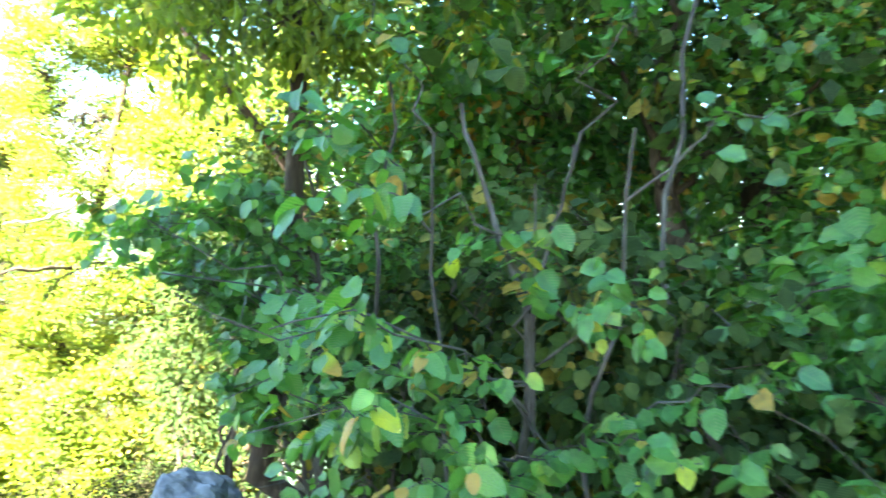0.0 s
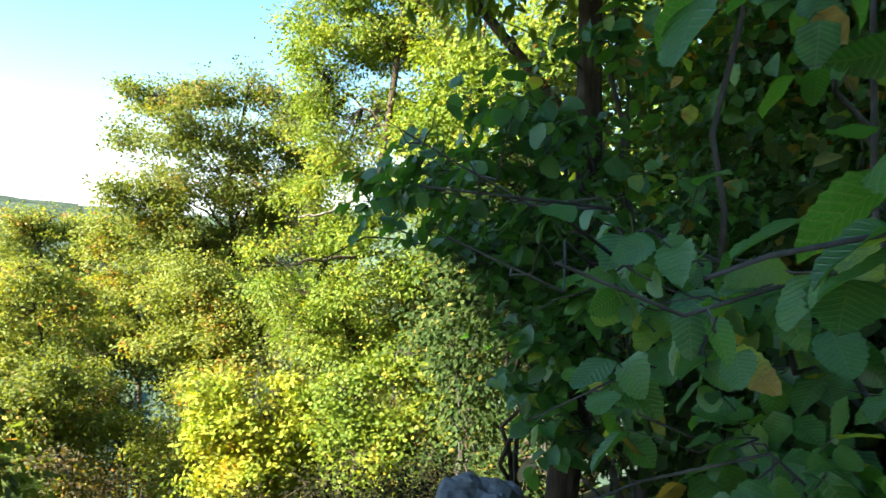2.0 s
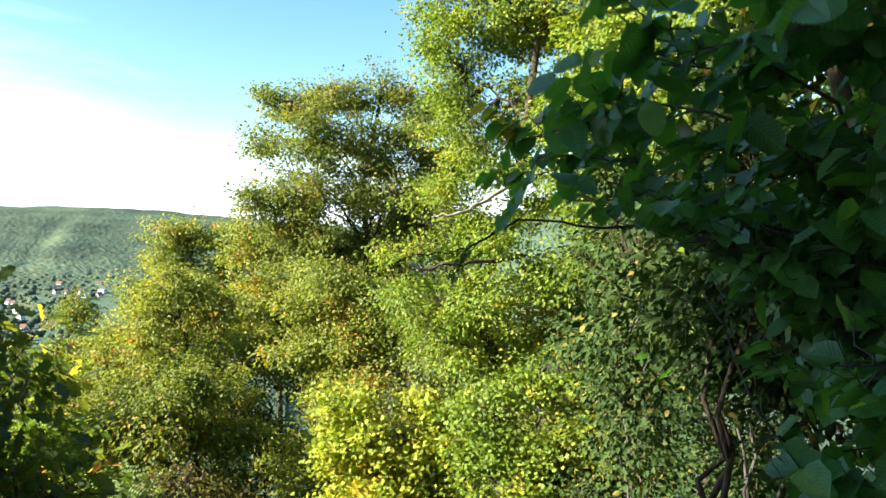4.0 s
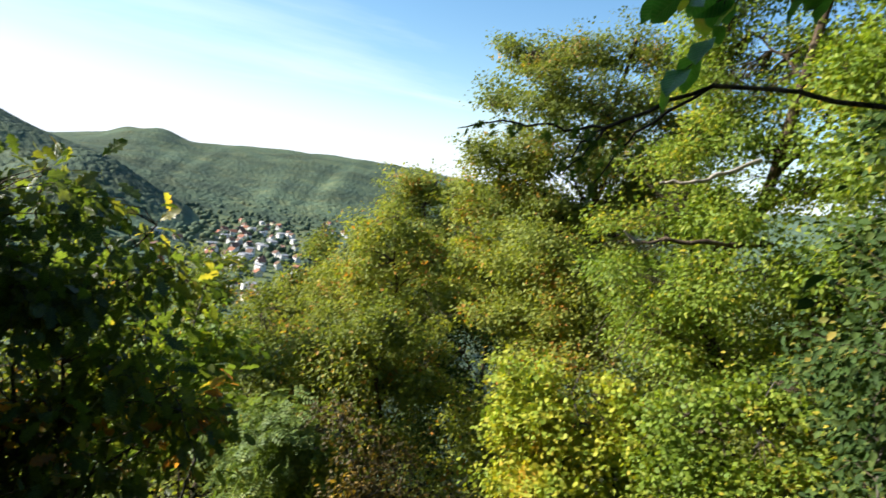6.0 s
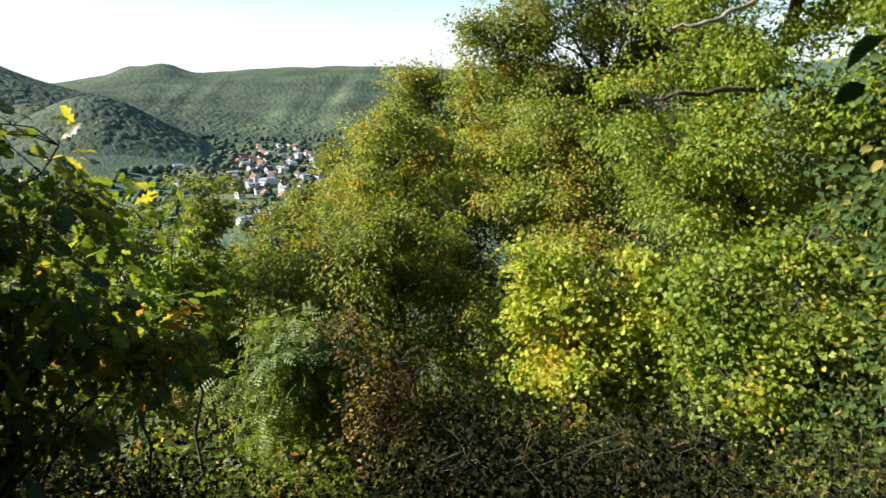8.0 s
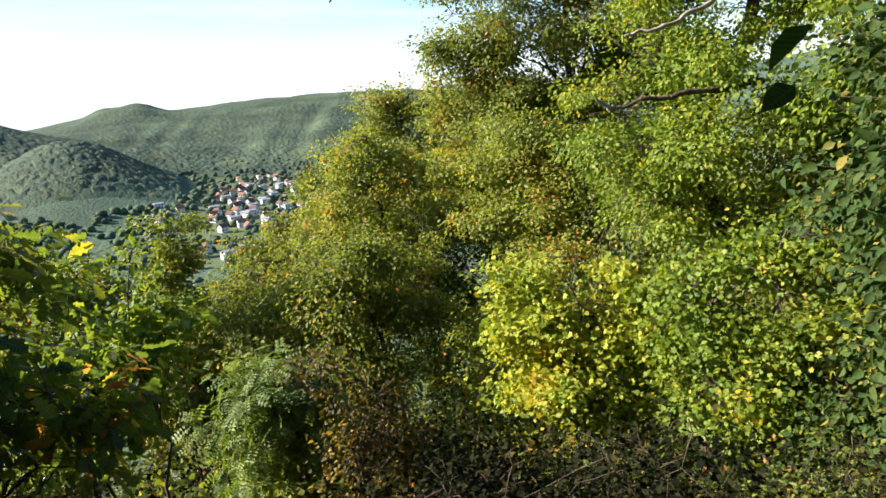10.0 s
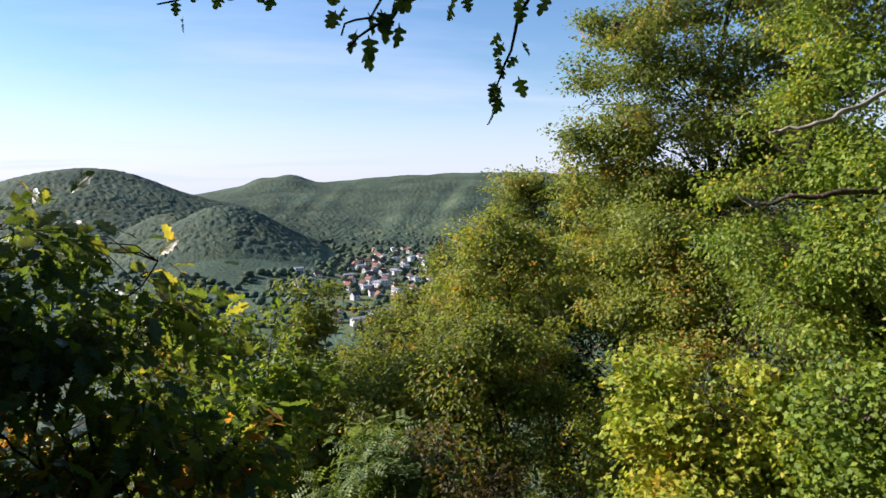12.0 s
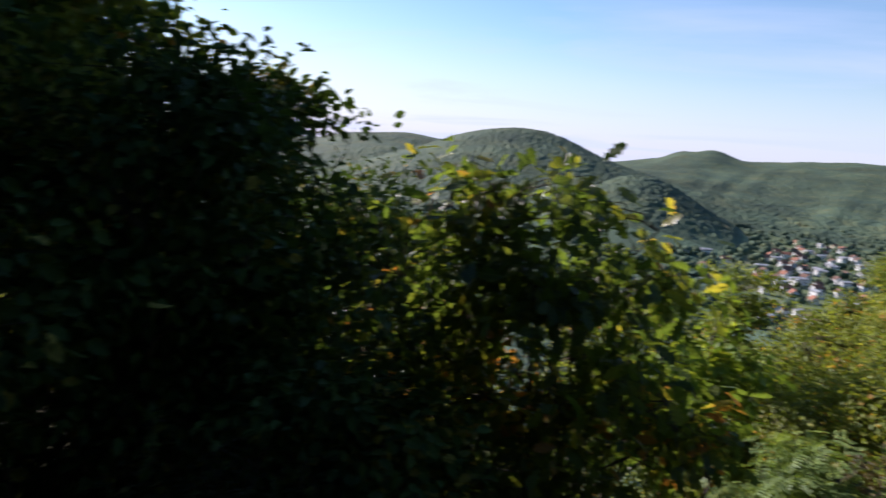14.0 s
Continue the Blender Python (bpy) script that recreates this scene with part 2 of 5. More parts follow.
LITTER = rough_material("leaf_litter_soil", [(0.2, (0.035, 0.026, 0.016)), (0.45, (0.085, 0.065, 0.038)), (0.65, (0.08, 0.09, 0.03)), (0.85, (0.20, 0.15, 0.08))], 24, 0.95, 1.0, coarse=2.2, depth=0.03)
STRAW = leaf_material("dry_grass", [(0.0, (0.14, 0.12, 0.06)), (0.6, (0.24, 0.21, 0.12)), (1.0, (0.10, 0.14, 0.05))], 0.2, 0.7, 0.0)
FOREST_FLOOR = canopy_material("wooded_slope", [(0.0, (0.081, 0.119, 0.069)), (1.0, (0.081, 0.119, 0.069))])
MEADOW = rough_material("valley_meadow", [(0.2, (0.05, 0.075, 0.025)), (0.5, (0.10, 0.13, 0.05)), (0.8, (0.19, 0.17, 0.09))], 0.03, 0.95, 0.2, coarse=0.006, depth=0.2)
CANOPY = canopy_material("far_woods", [(0.0, (0.044, 0.070, 0.048)), (0.5, (0.060, 0.086, 0.048)), (0.85, (0.084, 0.098, 0.046)), (1.0, (0.112, 0.095, 0.048))])
# white walls, dimmed in colour to stand for haze and valley shade
PLASTER = rough_material("dimmed_white_plaster", [(0.2, (0.45, 0.44, 0.42)), (0.8, (0.66, 0.65, 0.63))], 0.8, 0.9, 0.1)
CREAM = rough_material("cream_plaster", [(0.2, (0.55, 0.46, 0.33)), (0.8, (0.72, 0.63, 0.48))], 0.8, 0.9, 0.1)
TILE_RED = rough_material("red_roof_tiles", [(0.2, (0.20, 0.085, 0.055)), (0.8, (0.34, 0.16, 0.10))], 1.5, 0.9, 0.3)
TILE_BROWN = rough_material("brown_roof_tiles", [(0.2, (0.10, 0.055, 0.04)), (0.8, (0.20, 0.12, 0.09))], 1.5, 0.9, 0.3)
TILE_GREY = rough_material("grey_roof", [(0.2, (0.22, 0.22, 0.23)), (0.8, (0.40, 0.40, 0.41))], 1.5, 0.8, 0.2)
GLASS, _n, _l, _b, _o = material("window_glass")
_b.inputs["Base Color"].default_value, _b.inputs["Roughness"].default_value = (0.03, 0.035, 0.04, 1), 0.08

# ---- mesh tools ----
RNG = np.random.default_rng(7)
VIEW = (-2.5, 3.6)                      # the lookout, on plan


def at(az, r):
    """Plan position at an azimuth (degrees from +y towards -x) and distance from the lookout."""
    return VIEW[0] - r * math.sin(radians(az)), VIEW[1] + r * math.cos(radians(az))


def smooth(t):
    t = np.clip(t, 0, 1)
    return t * t * (3 - 2 * t)


def near_ground(x, y):
    """The hillside: a gently falling path, then a steep wooded drop towards the valley."""
    u = -0.985 * x + 0.174 * y
    n = 0.174 * x + 0.985 * y
    z = 0.28 - 0.19 * np.clip(u, -1.5, 3.9) - 0.62 * np.clip(u - 3.9, 0, 60) - 0.28 * np.clip(u - 63.9, 0, 225)
    z = z + 0.10 * np.clip(-1.5 - u, 0, 30)
    return z + 0.07 * np.sin(1.7 * x + 0.6 * n) * np.sin(1.3 * y + 1) + 0.03 * np.sin(5.1 * x + 2) * np.sin(4.3 * y)


def terrain(x, y):
    """Height of the whole landscape, valley floor and hills included."""
    x, y = np.asarray(x, float), np.asarray(y, float)
    dx, dy = x - VIEW[0], y - VIEW[1]
    r, az = np.hypot(dx, dy), np.degrees(np.arctan2(-dx, dy))
    floor = np.full_like(r, -100.0)
    near = near_ground(x, y)
    rough = 10 * np.sin(x / 83 + 1) * np.sin(y / 97) + 6 * np.sin(x / 37) * np.sin(y / 41 + 2)

    def bump(b_az, b_r, height, st, sr):
        t = np.radians(az - b_az) * r
        return height * np.exp(-0.5 * (t / st) ** 2 - 0.5 * ((r - b_r) / sr) ** 2)

    rise = smooth((r - 980) / 1600)
    ridge = rise * (133 + 0.5 * rough + 12 * np.sin(np.radians(az) * 9 + 2))
    ridge = ridge + 4 * rise * (1 - rise) * smooth((98 - az) / 4) * (3 * np.sin(np.radians(az) * 47 + 2.2 * np.sin(r / 330 + az / 3.1)) + 3 * np.sin(np.radians(az) * 23 - r / 350) + 1.5 * np.sin(np.radians(az) * 97 + 2.6 * np.sin(r / 210 + az / 1.7)))   # spurs and folds
    ridge = ridge + bump(94.1, 2500, 32, 50, 260) + bump(96.5, 2500, 20, 38, 260) + bump(79, 2500, 14, 300, 300)
    ridge = ridge * (1 - 0.42 * smooth((az - 95.5) / 9))
    hills = np.maximum(np.maximum(bump(109.4, 1520, 124, 190, 300), bump(119, 1800, 70, 200, 300)), np.maximum(bump(99.2, 1000, 80, 82, 150), bump(103, 1080, 66, 70, 140)))
    far = floor + np.maximum(ridge, 0) + hills + 0.35 * rough * np.clip(hills / 60, 0, 1) + smooth((60 - az) / 30) * smooth((r - 60) / 400) * 90
    z = np.maximum(near, floor + 2)
    w = smooth((r - 180) / 260)
    return near * 0 + z * (1 - w) + far * w


def ground_z(x, y):
    return float(terrain(np.array([x]), np.array([y]))[0])


def mesh_np(name, verts, faces, mat, uv=None, shade=True):
    """A mesh from arrays: faces is a list of (n, k) index arrays; uv is one pair for each vertex."""
    me = bpy.data.meshes.new(name)
    verts = np.asarray(verts, np.float32)
    faces = [np.asarray(f, np.int32) for f in faces if len(f)]
    loops = np.concatenate([f.ravel() for f in faces])
    sizes = np.concatenate([np.full(len(f), f.shape[1], np.int32) for f in faces])
    me.vertices.add(len(verts))
    me.vertices.foreach_set("co", verts.ravel())
    me.loops.add(len(loops))
    me.loops.foreach_set("vertex_index", loops)
    me.polygons.add(len(sizes))
    me.polygons.foreach_set("loop_start", np.concatenate([[0], np.cumsum(sizes)[:-1]]).astype(np.int32))
    me.polygons.foreach_set("loop_total", sizes)
    me.polygons.foreach_set("use_smooth", np.full(len(sizes), shade))
    if uv is not None:
        layer = me.uv_layers.new(name="UVMap")
        layer.data.foreach_set("uv", np.asarray(uv, np.float32)[loops].ravel())
    me.update(calc_edges=True)
    me.validate()
    for m in (mat if isinstance(mat, (list, tuple)) else [mat]):
        me.materials.append(m)
    return me


def part(name, mesh, parent=None, label="", kind=""):
    ob = new(name, mesh)
    if parent is not None:
        ob.parent = parent
    return tagged(ob, label, kind=kind)


def thing(name, place, label, category, group="", kind=""):
    ob = new(name)
    ob.location = place
    return tagged(ob, label, category, group, kind)


def tube_arrays(paths, sides=6):
    """Tapered tubes along paths; a path is a list of (x, y, z, radius)."""
    V, Q, base = [], [], 0
    ang = np.arange(sides) * 2 * math.pi / sides
    ring = np.stack([np.cos(ang), np.sin(ang)], 1)
    for p in paths:
        p = np.asarray(p, float)
        c, rad = p[:, :3], p[:, 3]
        d = np.gradient(c, axis=0)
        d /= np.linalg.norm(d, axis=1)[:, None] + 1e-9
        ref = np.array([0.0, 0, 1]) if abs(d[0, 2]) < 0.8 else np.array([1.0, 0, 0])
        a = np.cross(d, ref)
        a /= np.linalg.norm(a, axis=1)[:, None] + 1e-9
        b = np.cross(d, a)
        v = c[:, None] + rad[:, None, None] * (ring[None, :, :1] * a[:, None] + ring[None, :, 1:] * b[:, None])
        V.append(v.reshape(-1, 3))
        n = len(p)
        i = base + np.arange(n - 1)[:, None] * sides + np.arange(sides)[None]
        j = base + np.arange(n - 1)[:, None] * sides + (np.arange(sides)[None] + 1) % sides
        Q.append(np.stack([i, j, j + sides, i + sides], 2).reshape(-1, 4))
        base += n * sides
    return np.concatenate(V), np.concatenate(Q)


def tubes(name, paths, mat, sides=6):
    v, q = tube_arrays(paths, sides)
    return mesh_np(name, v, [q], mat)


def bend(a, b, r0, r1, n=7, sag=0.0, wobble=0.03, rng=RNG):
    """A slightly crooked path from a to b that bows by sag."""
    a, b = np.asarray(a, float), np.asarray(b, float)
    t = np.linspace(0, 1, n)[:, None]
    p = a + (b - a) * t
    p[:, 2] += (sag * 4 * t * (1 - t)).ravel()
    w = rng.normal(0, wobble * np.linalg.norm(b - a) / 2, (n, 3))
    w[0] = w[-1] = 0
    return np.hstack([p + w, r0 + (r1 - r0) * t])


# leaf outlines: unit length along +y, half widths row by row
def leaf_strip(rows, fold=0.10, droop=0.18, twist=0.0):
    V, UV = [], []
    for y, w in rows:
        for s in (-1, 0, 1):
            x = s * w
            V.append((x + twist * y * y, y, abs(x) * fold * 2 - droop * y * y + 0.03 * math.sin(9 * y) * abs(s)))
            UV.append((x, y))
    Q = []
    for i in range(len(rows) - 1):
        k = 3 * i
        Q += [(k, k + 1, k + 4, k + 3), (k + 1, k + 2, k + 5, k + 4)]
    return np.array(V), [np.array(Q)], np.array(UV)


def leaf_simple(width=0.3, fold=0.12, droop=0.12):
    V = np.array([(0, 0, 0), (-width, 0.3, fold), (-width * 0.9, 0.65, fold * 0.6), (0, 1, -droop), (width * 0.9, 0.65, fold * 0.6), (width, 0.3, fold)])
    return V, [np.array([(0, 3, 2, 1), (0, 5, 4, 3)])], V[:, :2].copy()


def leaf_palmate():
    V, UV = [(0, 0.25, 0)], []
    tips = [(-60, 0.22, 0), (-110, 0.58, -0.05), (-82, 0.44, 0.05), (-52, 0.66, -0.06), (-27, 0.50, 0.06), (0, 0.72, -0.12), (27, 0.50, 0.06),
            (52, 0.66, -0.06), (82, 0.44, 0.05), (110, 0.58, -0.05), (60, 0.22, 0)]
    tips[0], tips[-1] = (-165, 0.3, 0), (165, 0.3, 0)
    for a, r, z in tips:
        V.append((r * math.sin(radians(a)), 0.25 + r * math.cos(radians(a)), z))
    V = np.array(V)
    return V, [np.array([(0, i + 1, i) for i in range(1, len(tips))])], V[:, :2].copy()


def leaf_compound(pairs=5):
    V, Q = [], []
    for i in range(pairs):
        for s in (-1, 1):
            y, k = 0.15 + 0.8 * i / pairs, len(V)
            V += [(0, y, 0), (s * 0.14, y - 0.045, 0.02), (s * 0.30, y + 0.03, -0.03), (s * 0.15, y + 0.075, 0.02)]
            Q.append((k, k + 1, k + 2, k + 3))
    V = np.array(V)
    V[:, 2] -= 0.25 * V[:, 1] ** 2
    return V, [np.array(Q)], V[:, :2].copy()


def toothed(n=13, width=0.43):
    rows = []
    for i in range(n):
        y = i / (n - 1)
        w = width * (math.sin(math.pi * min(1, y * 0.9 + 0.08)) ** 0.55) * (1 - 0.25 * y)
        w *= 1.0 + (0.07 if i % 2 else -0.05)
        rows.append((y, max(w, 0.01) if i < n - 1 else 0.005))
    rows[0] = (0.0, 0.05)
    return rows


OAK_ROWS = [(0, 0.03), (0.14, 0.09), (0.25, 0.20), (0.33, 0.11), (0.46, 0.28), (0.55, 0.15), (0.68, 0.32), (0.77, 0.18), (0.90, 0.19), (1, 0.03)]
THORN_ROWS = [(0, 0.02), (0.18, 0.05), (0.30, 0.34), (0.40, 0.36), (0.45, 0.12), (0.60, 0.33), (0.70, 0.30), (0.74, 0.14), (0.90, 0.17), (1, 0.04)]
FAR_LEAF = (np.array([(0, 0, 0), (-0.33, 0.45, 0.05), (0, 1, -0.1), (0.33, 0.45, 0.05)]), [np.array([(0, 3, 2, 1)])], np.array([(0, 0), (-0.33, 0.45), (0, 1), (0.33, 0.45)]))
SIMPLE, LONGISH, ROUNDISH = leaf_simple(0.3), leaf_simple(0.19, 0.1, 0.2), leaf_simple(0.40, 0.14)
OAKLEAF, PALMATE, COMPOUND = leaf_strip(OAK_ROWS), leaf_palmate(), leaf_compound()
HAZEL_LIGHT = leaf_strip(toothed(6), 0.12, 0.2)
HAZEL_LITE = leaf_strip([(0, 0.06), (0.3, 0.42), (0.68, 0.36), (1, 0.02)], 0.12, 0.2)
OAK_LITE = leaf_strip([OAK_ROWS[i] for i in (0, 2, 3, 6, 7, 9)], 0.1, 0.18)


def unit(v):
    return v / (np.linalg.norm(v, axis=-1, keepdims=True) + 1e-9)


def leaf_cloud(template, pos, size, tip, face, rng=RNG):
    """Arrays of leaves: at pos, of a length, pointing to tip, with upper side to face."""
    V, faces, UV = template
    y = unit(tip)
    x = unit(np.cross(y, face))
    z = np.cross(x, y)
    s = size[:, None, None]
    v = pos[:, None] + s * (V[None, :, :1] * x[:, None] + V[None, :, 1:2] * y[:, None] + V[None, :, 2:] * z[:, None])
    n, k = len(pos), len(V)
    F = [(np.arange(n)[:, None, None] * k + f[None]).reshape(-1, f.shape[1]) for f in faces]
    return v.reshape(-1, 3), F, np.tile(UV, (n, 1))


def join_arrays(sets):
    V, F, UV, base = [], [], [], 0
    for v, f, uv in sets:
        V.append(v)
        F += [q + base for q in f]
        UV.append(uv)
        base += len(v)
    return np.concatenate(V), F, np.concatenate(UV)


def crown_spots(blobs, n, rng, shell=0.42, lump=0.35, boughs=20):
    """Twig ends in a crown made of overlapping blobs (cx, cy, cz, rx, ry, rz), uneven at the outline."""
    B = np.array(blobs, float)
    w = B[:, 3] * B[:, 4] * B[:, 5]
    if boughs and n > 3 * boughs:
        c, d = crown_spots(blobs, max(8, n // boughs), rng, 0.30, lump, 0)
        i = rng.integers(0, len(c), n)
        size = 0.92 * np.mean(B[:, 3]) / (n / boughs) ** 0.33
        off = rng.normal(0, 1, (n, 3)) * size * rng.uniform(0.5, 1.3, len(c))[i][:, None]
        off[:, 2] *= 0.72
        off += d[i] * rng.normal(0, 0.25, (n, 1)) * size
        fill, fd = crown_spots(blobs, n // 2, rng, 0.7, lump * 0.7, 0)
        return np.concatenate([c[i] + off, fill]), np.concatenate([unit(d[i] + off / size * 0.5), fd])
    k = rng.choice(len(B), n, p=w / w.sum())
    d = unit(rng.normal(0, 1, (n, 3)))
    seed = rng.uniform(0, 50, 3)
    lumps = np.array([noise.noise(Vector(q * 2.3 + seed)) + 0.5 * noise.noise(Vector(q * 6 + seed)) for q in d])
    r = rng.uniform(0, 1, n) ** shell * (0.88 + lump * lumps)
    return B[k, :3] + d * r[:, None] * B[k, 3:], d


def clear_of_path(p, gap=0.42):
    """True where p keeps its distance from the line walked by a person's head."""
    line = np.array([(0.36, 0.27, 1.85), (-0.1, 0.85, 1.75), (-0.36, 1.25, 1.66), (-1.15, 1.64, 1.58), (-1.36, 2.56, 1.5), (-1.98, 2.91, 1.31), (-2.46, 3.44, 1.16), (-2.71, 3.77, 1.2)])
    ok = np.ones(len(p), bool)
    for a, b in zip(line[:-1], line[1:]):
        d = b - a
        t = np.clip(((p - a) @ d) / (d @ d), 0, 1)
        off = p - (a + t[:, None] * d)
        ok &= (np.linalg.norm(off, axis=1) > gap) & ((np.hypot(off[:, 0], off[:, 1]) > 0.26) | (off[:, 2] > 0))
    return ok


def spray(centres, outward, per, radius, size, rng, flat=0.45, droop=0.45):
    """Leaves gathered round twig ends: positions, lengths, tips and faces."""
    n = len(centres)
    off = rng.normal(0, 1, (n, per, 3)) * radius * 0.55
    off[..., 2] *= flat
    pos = (centres[:, None] + off).reshape(-1, 3)
    out = np.repeat(outward, per, 0)
    tip = unit(off.reshape(-1, 3)) * 0.7 + out * 0.5 + rng.normal(0, 0.45, (n * per, 3))
    tip[:, 2] -= droop
    tilt = np.repeat(rng.normal(0, 0.35, (n, 3)), per, 0)
    face = out * 0.85 + tilt + rng.normal(0, 0.38, (n * per, 3))
    face[:, 2] += 0.4
    return pos, size * rng.uniform(0.6, 1.25, n * per), tip, face


def tree(name, place, blobs, label, category="tree", clumps=700, per=22, leaf=0.07, shape=SIMPLE, mat=GREEN, trunk=0.12, limbs=9,
         bark=BARK, lean=(0, 0), spread=0.22, seed=1, droop=0.45, group="", stems=1, twig_share=0.6, shell=0.42, lump=0.35, limb_from=-9.0):
    """A tree or shrub: tapered trunk(s), limbs, and a crown of leaf sprays on twigs. Blobs are relative to the foot."""
    rng = np.random.default_rng(seed)
    root = thing(name, place, label, category, group)
    spots, out = crown_spots(blobs, clumps, rng, shell, lump)
    top = max(b[2] + b[5] * 0.55 for b in blobs)
    mid = np.average(np.array(blobs)[:, :3], axis=0, weights=[b[3] * b[4] * b[5] for b in blobs])
    axis = []
    for s in range(stems):
        f = np.array([rng.normal(0, 0.12), rng.normal(0, 0.12), 0]) if stems > 1 else np.zeros(3)
        e = np.array([mid[0] + lean[0], mid[1] + lean[1], top * (0.72 if stems > 1 else 1)]) + (rng.normal(0, 0.3, 3) * np.array([blobs[0][3], blobs[0][4], 0.2]) if stems > 1 else 0)
        p = bend(f - np.array([0, 0, 0.25]), e, trunk, trunk * 0.18, 12, 0, 0.035, rng)
        axis.append(p)
        part("trunk" if stems == 1 else "stem", tubes("trunk", [p], bark, 10 if trunk > 0.05 else 6), root)
    pts = np.concatenate(axis)
    ends = spots[rng.choice(len(spots), limbs, replace=False)]
    lines = []
    for e in ends:
        hi = pts[(pts[:, 2] > limb_from) & (pts[:, 2] < e[2] - 0.1 - 0.45 * np.linalg.norm(pts[:, :2] - e[:2], axis=1))]
        a = hi[np.argmin(np.linalg.norm(hi[:, :3] - e, axis=1))] if len(hi) else pts[np.argmin(np.abs(pts[:, 2] - max(limb_from, 0.3 * top)))]
        q = bend(a[:3], e, min(a[3] * 0.5, 0.05), 0.005, 8, 0.06 * np.linalg.norm(e - a[:3]), 0.06, rng)
        lines.append(q)
        part("limb", tubes("limb", [q], bark, 6), root)
    wood = np.concatenate([pts] + lines)
    twigs = []
    for c in spots[rng.random(len(spots)) < twig_share]:
        a = wood[np.argmin(np.linalg.norm(wood[:, :3] - c, axis=1))]
        twigs.append(bend(a[:3], c, min(0.007, a[3]), 0.002, 4, 0.03, 0.08, rng))
    pos, size, tip, face = spray(spots, out, per, spread, leaf, rng, droop=droop)
    if abs(place[2]) < 20 and math.hypot(place[0] + 1.5, place[1] - 2.5) < 5.5:
        here = np.array(place)
        ok = clear_of_path(pos + here, 0.7)
        pos, size, tip, face = pos[ok], size[ok], tip[ok], face[ok]
        twigs = [q for q in twigs if clear_of_path(q[:, :3] + here, 0.6).all()]
    shapes = shape if isinstance(shape, list) else [shape]
    pick = rng.integers(0, len(shapes), len(pos))
    v, F, uv = join_arrays([leaf_cloud(s, pos[pick == i], size[pick == i], tip[pick == i], face[pick == i]) for i, s in enumerate(shapes)])
    leaves = sum(len(f) for f in F)
    if twigs:
        tv, tq = tube_arrays(twigs, 3)
        F, v, uv = F + [tq + len(v)], np.concatenate([v, tv]), np.concatenate([uv, np.zeros((len(tv), 2))])
    me = mesh_np("crown", v, F, [mat, TWIG], uv)
    me.polygons.foreach_set("material_index", (np.arange(len(me.polygons)) >= leaves).astype(np.int32))
    part("crown", me, root, kind="stuff")
    return root


def foot(az, r, sink=0.0):
    x, y = at(az, r)
    return x, y, ground_z(x, y) - sink


# ---- landscape ----
def build_ground():
    az = np.concatenate([np.arange(50, 150, 0.4), np.arange(150, 410, 3.0)])
    r = np.concatenate([[0.0], np.geomspace(0.35, 4600, 170)])
    A, R = np.meshgrid(np.radians(az), r)
    x, y = VIEW[0] - R * np.sin(A), VIEW[1] + R * np.cos(A)
    z = terrain(x, y)
    n, m = A.shape
    V = np.stack([x, y, z], 2).reshape(-1, 3)
    i, j = np.arange(n - 1)[:, None] * m + np.arange(m)[None], np.arange(n - 1)[:, None] * m + (np.arange(m)[None] + 1) % m
    Q = np.stack([i, i + m, j + m, j], 2).reshape(-1, 4)
    me = mesh_np("ground", V, [Q], [LITTER, FOREST_FLOOR, MEADOW])
    c = V[Q].mean(1)
    rr = np.hypot(c[:, 0] - VIEW[0], c[:, 1] - VIEW[1])
    bear = np.degrees(np.arctan2(VIEW[0] - c[:, 0], c[:, 1] - VIEW[1]))
    idx = np.where(rr < 45, 0, np.where((c[:, 2] < -80) & (rr > 480) & (rr < 1150) & (bear < 92) & (bear > 82), 2, 1)).astype(np.int32)
    me.polygons.foreach_set("material_index", idx)
    tagged(new("ground", me), "steep wooded hillside falling to a valley floor and hills", "ground", kind="structure")


build_ground()


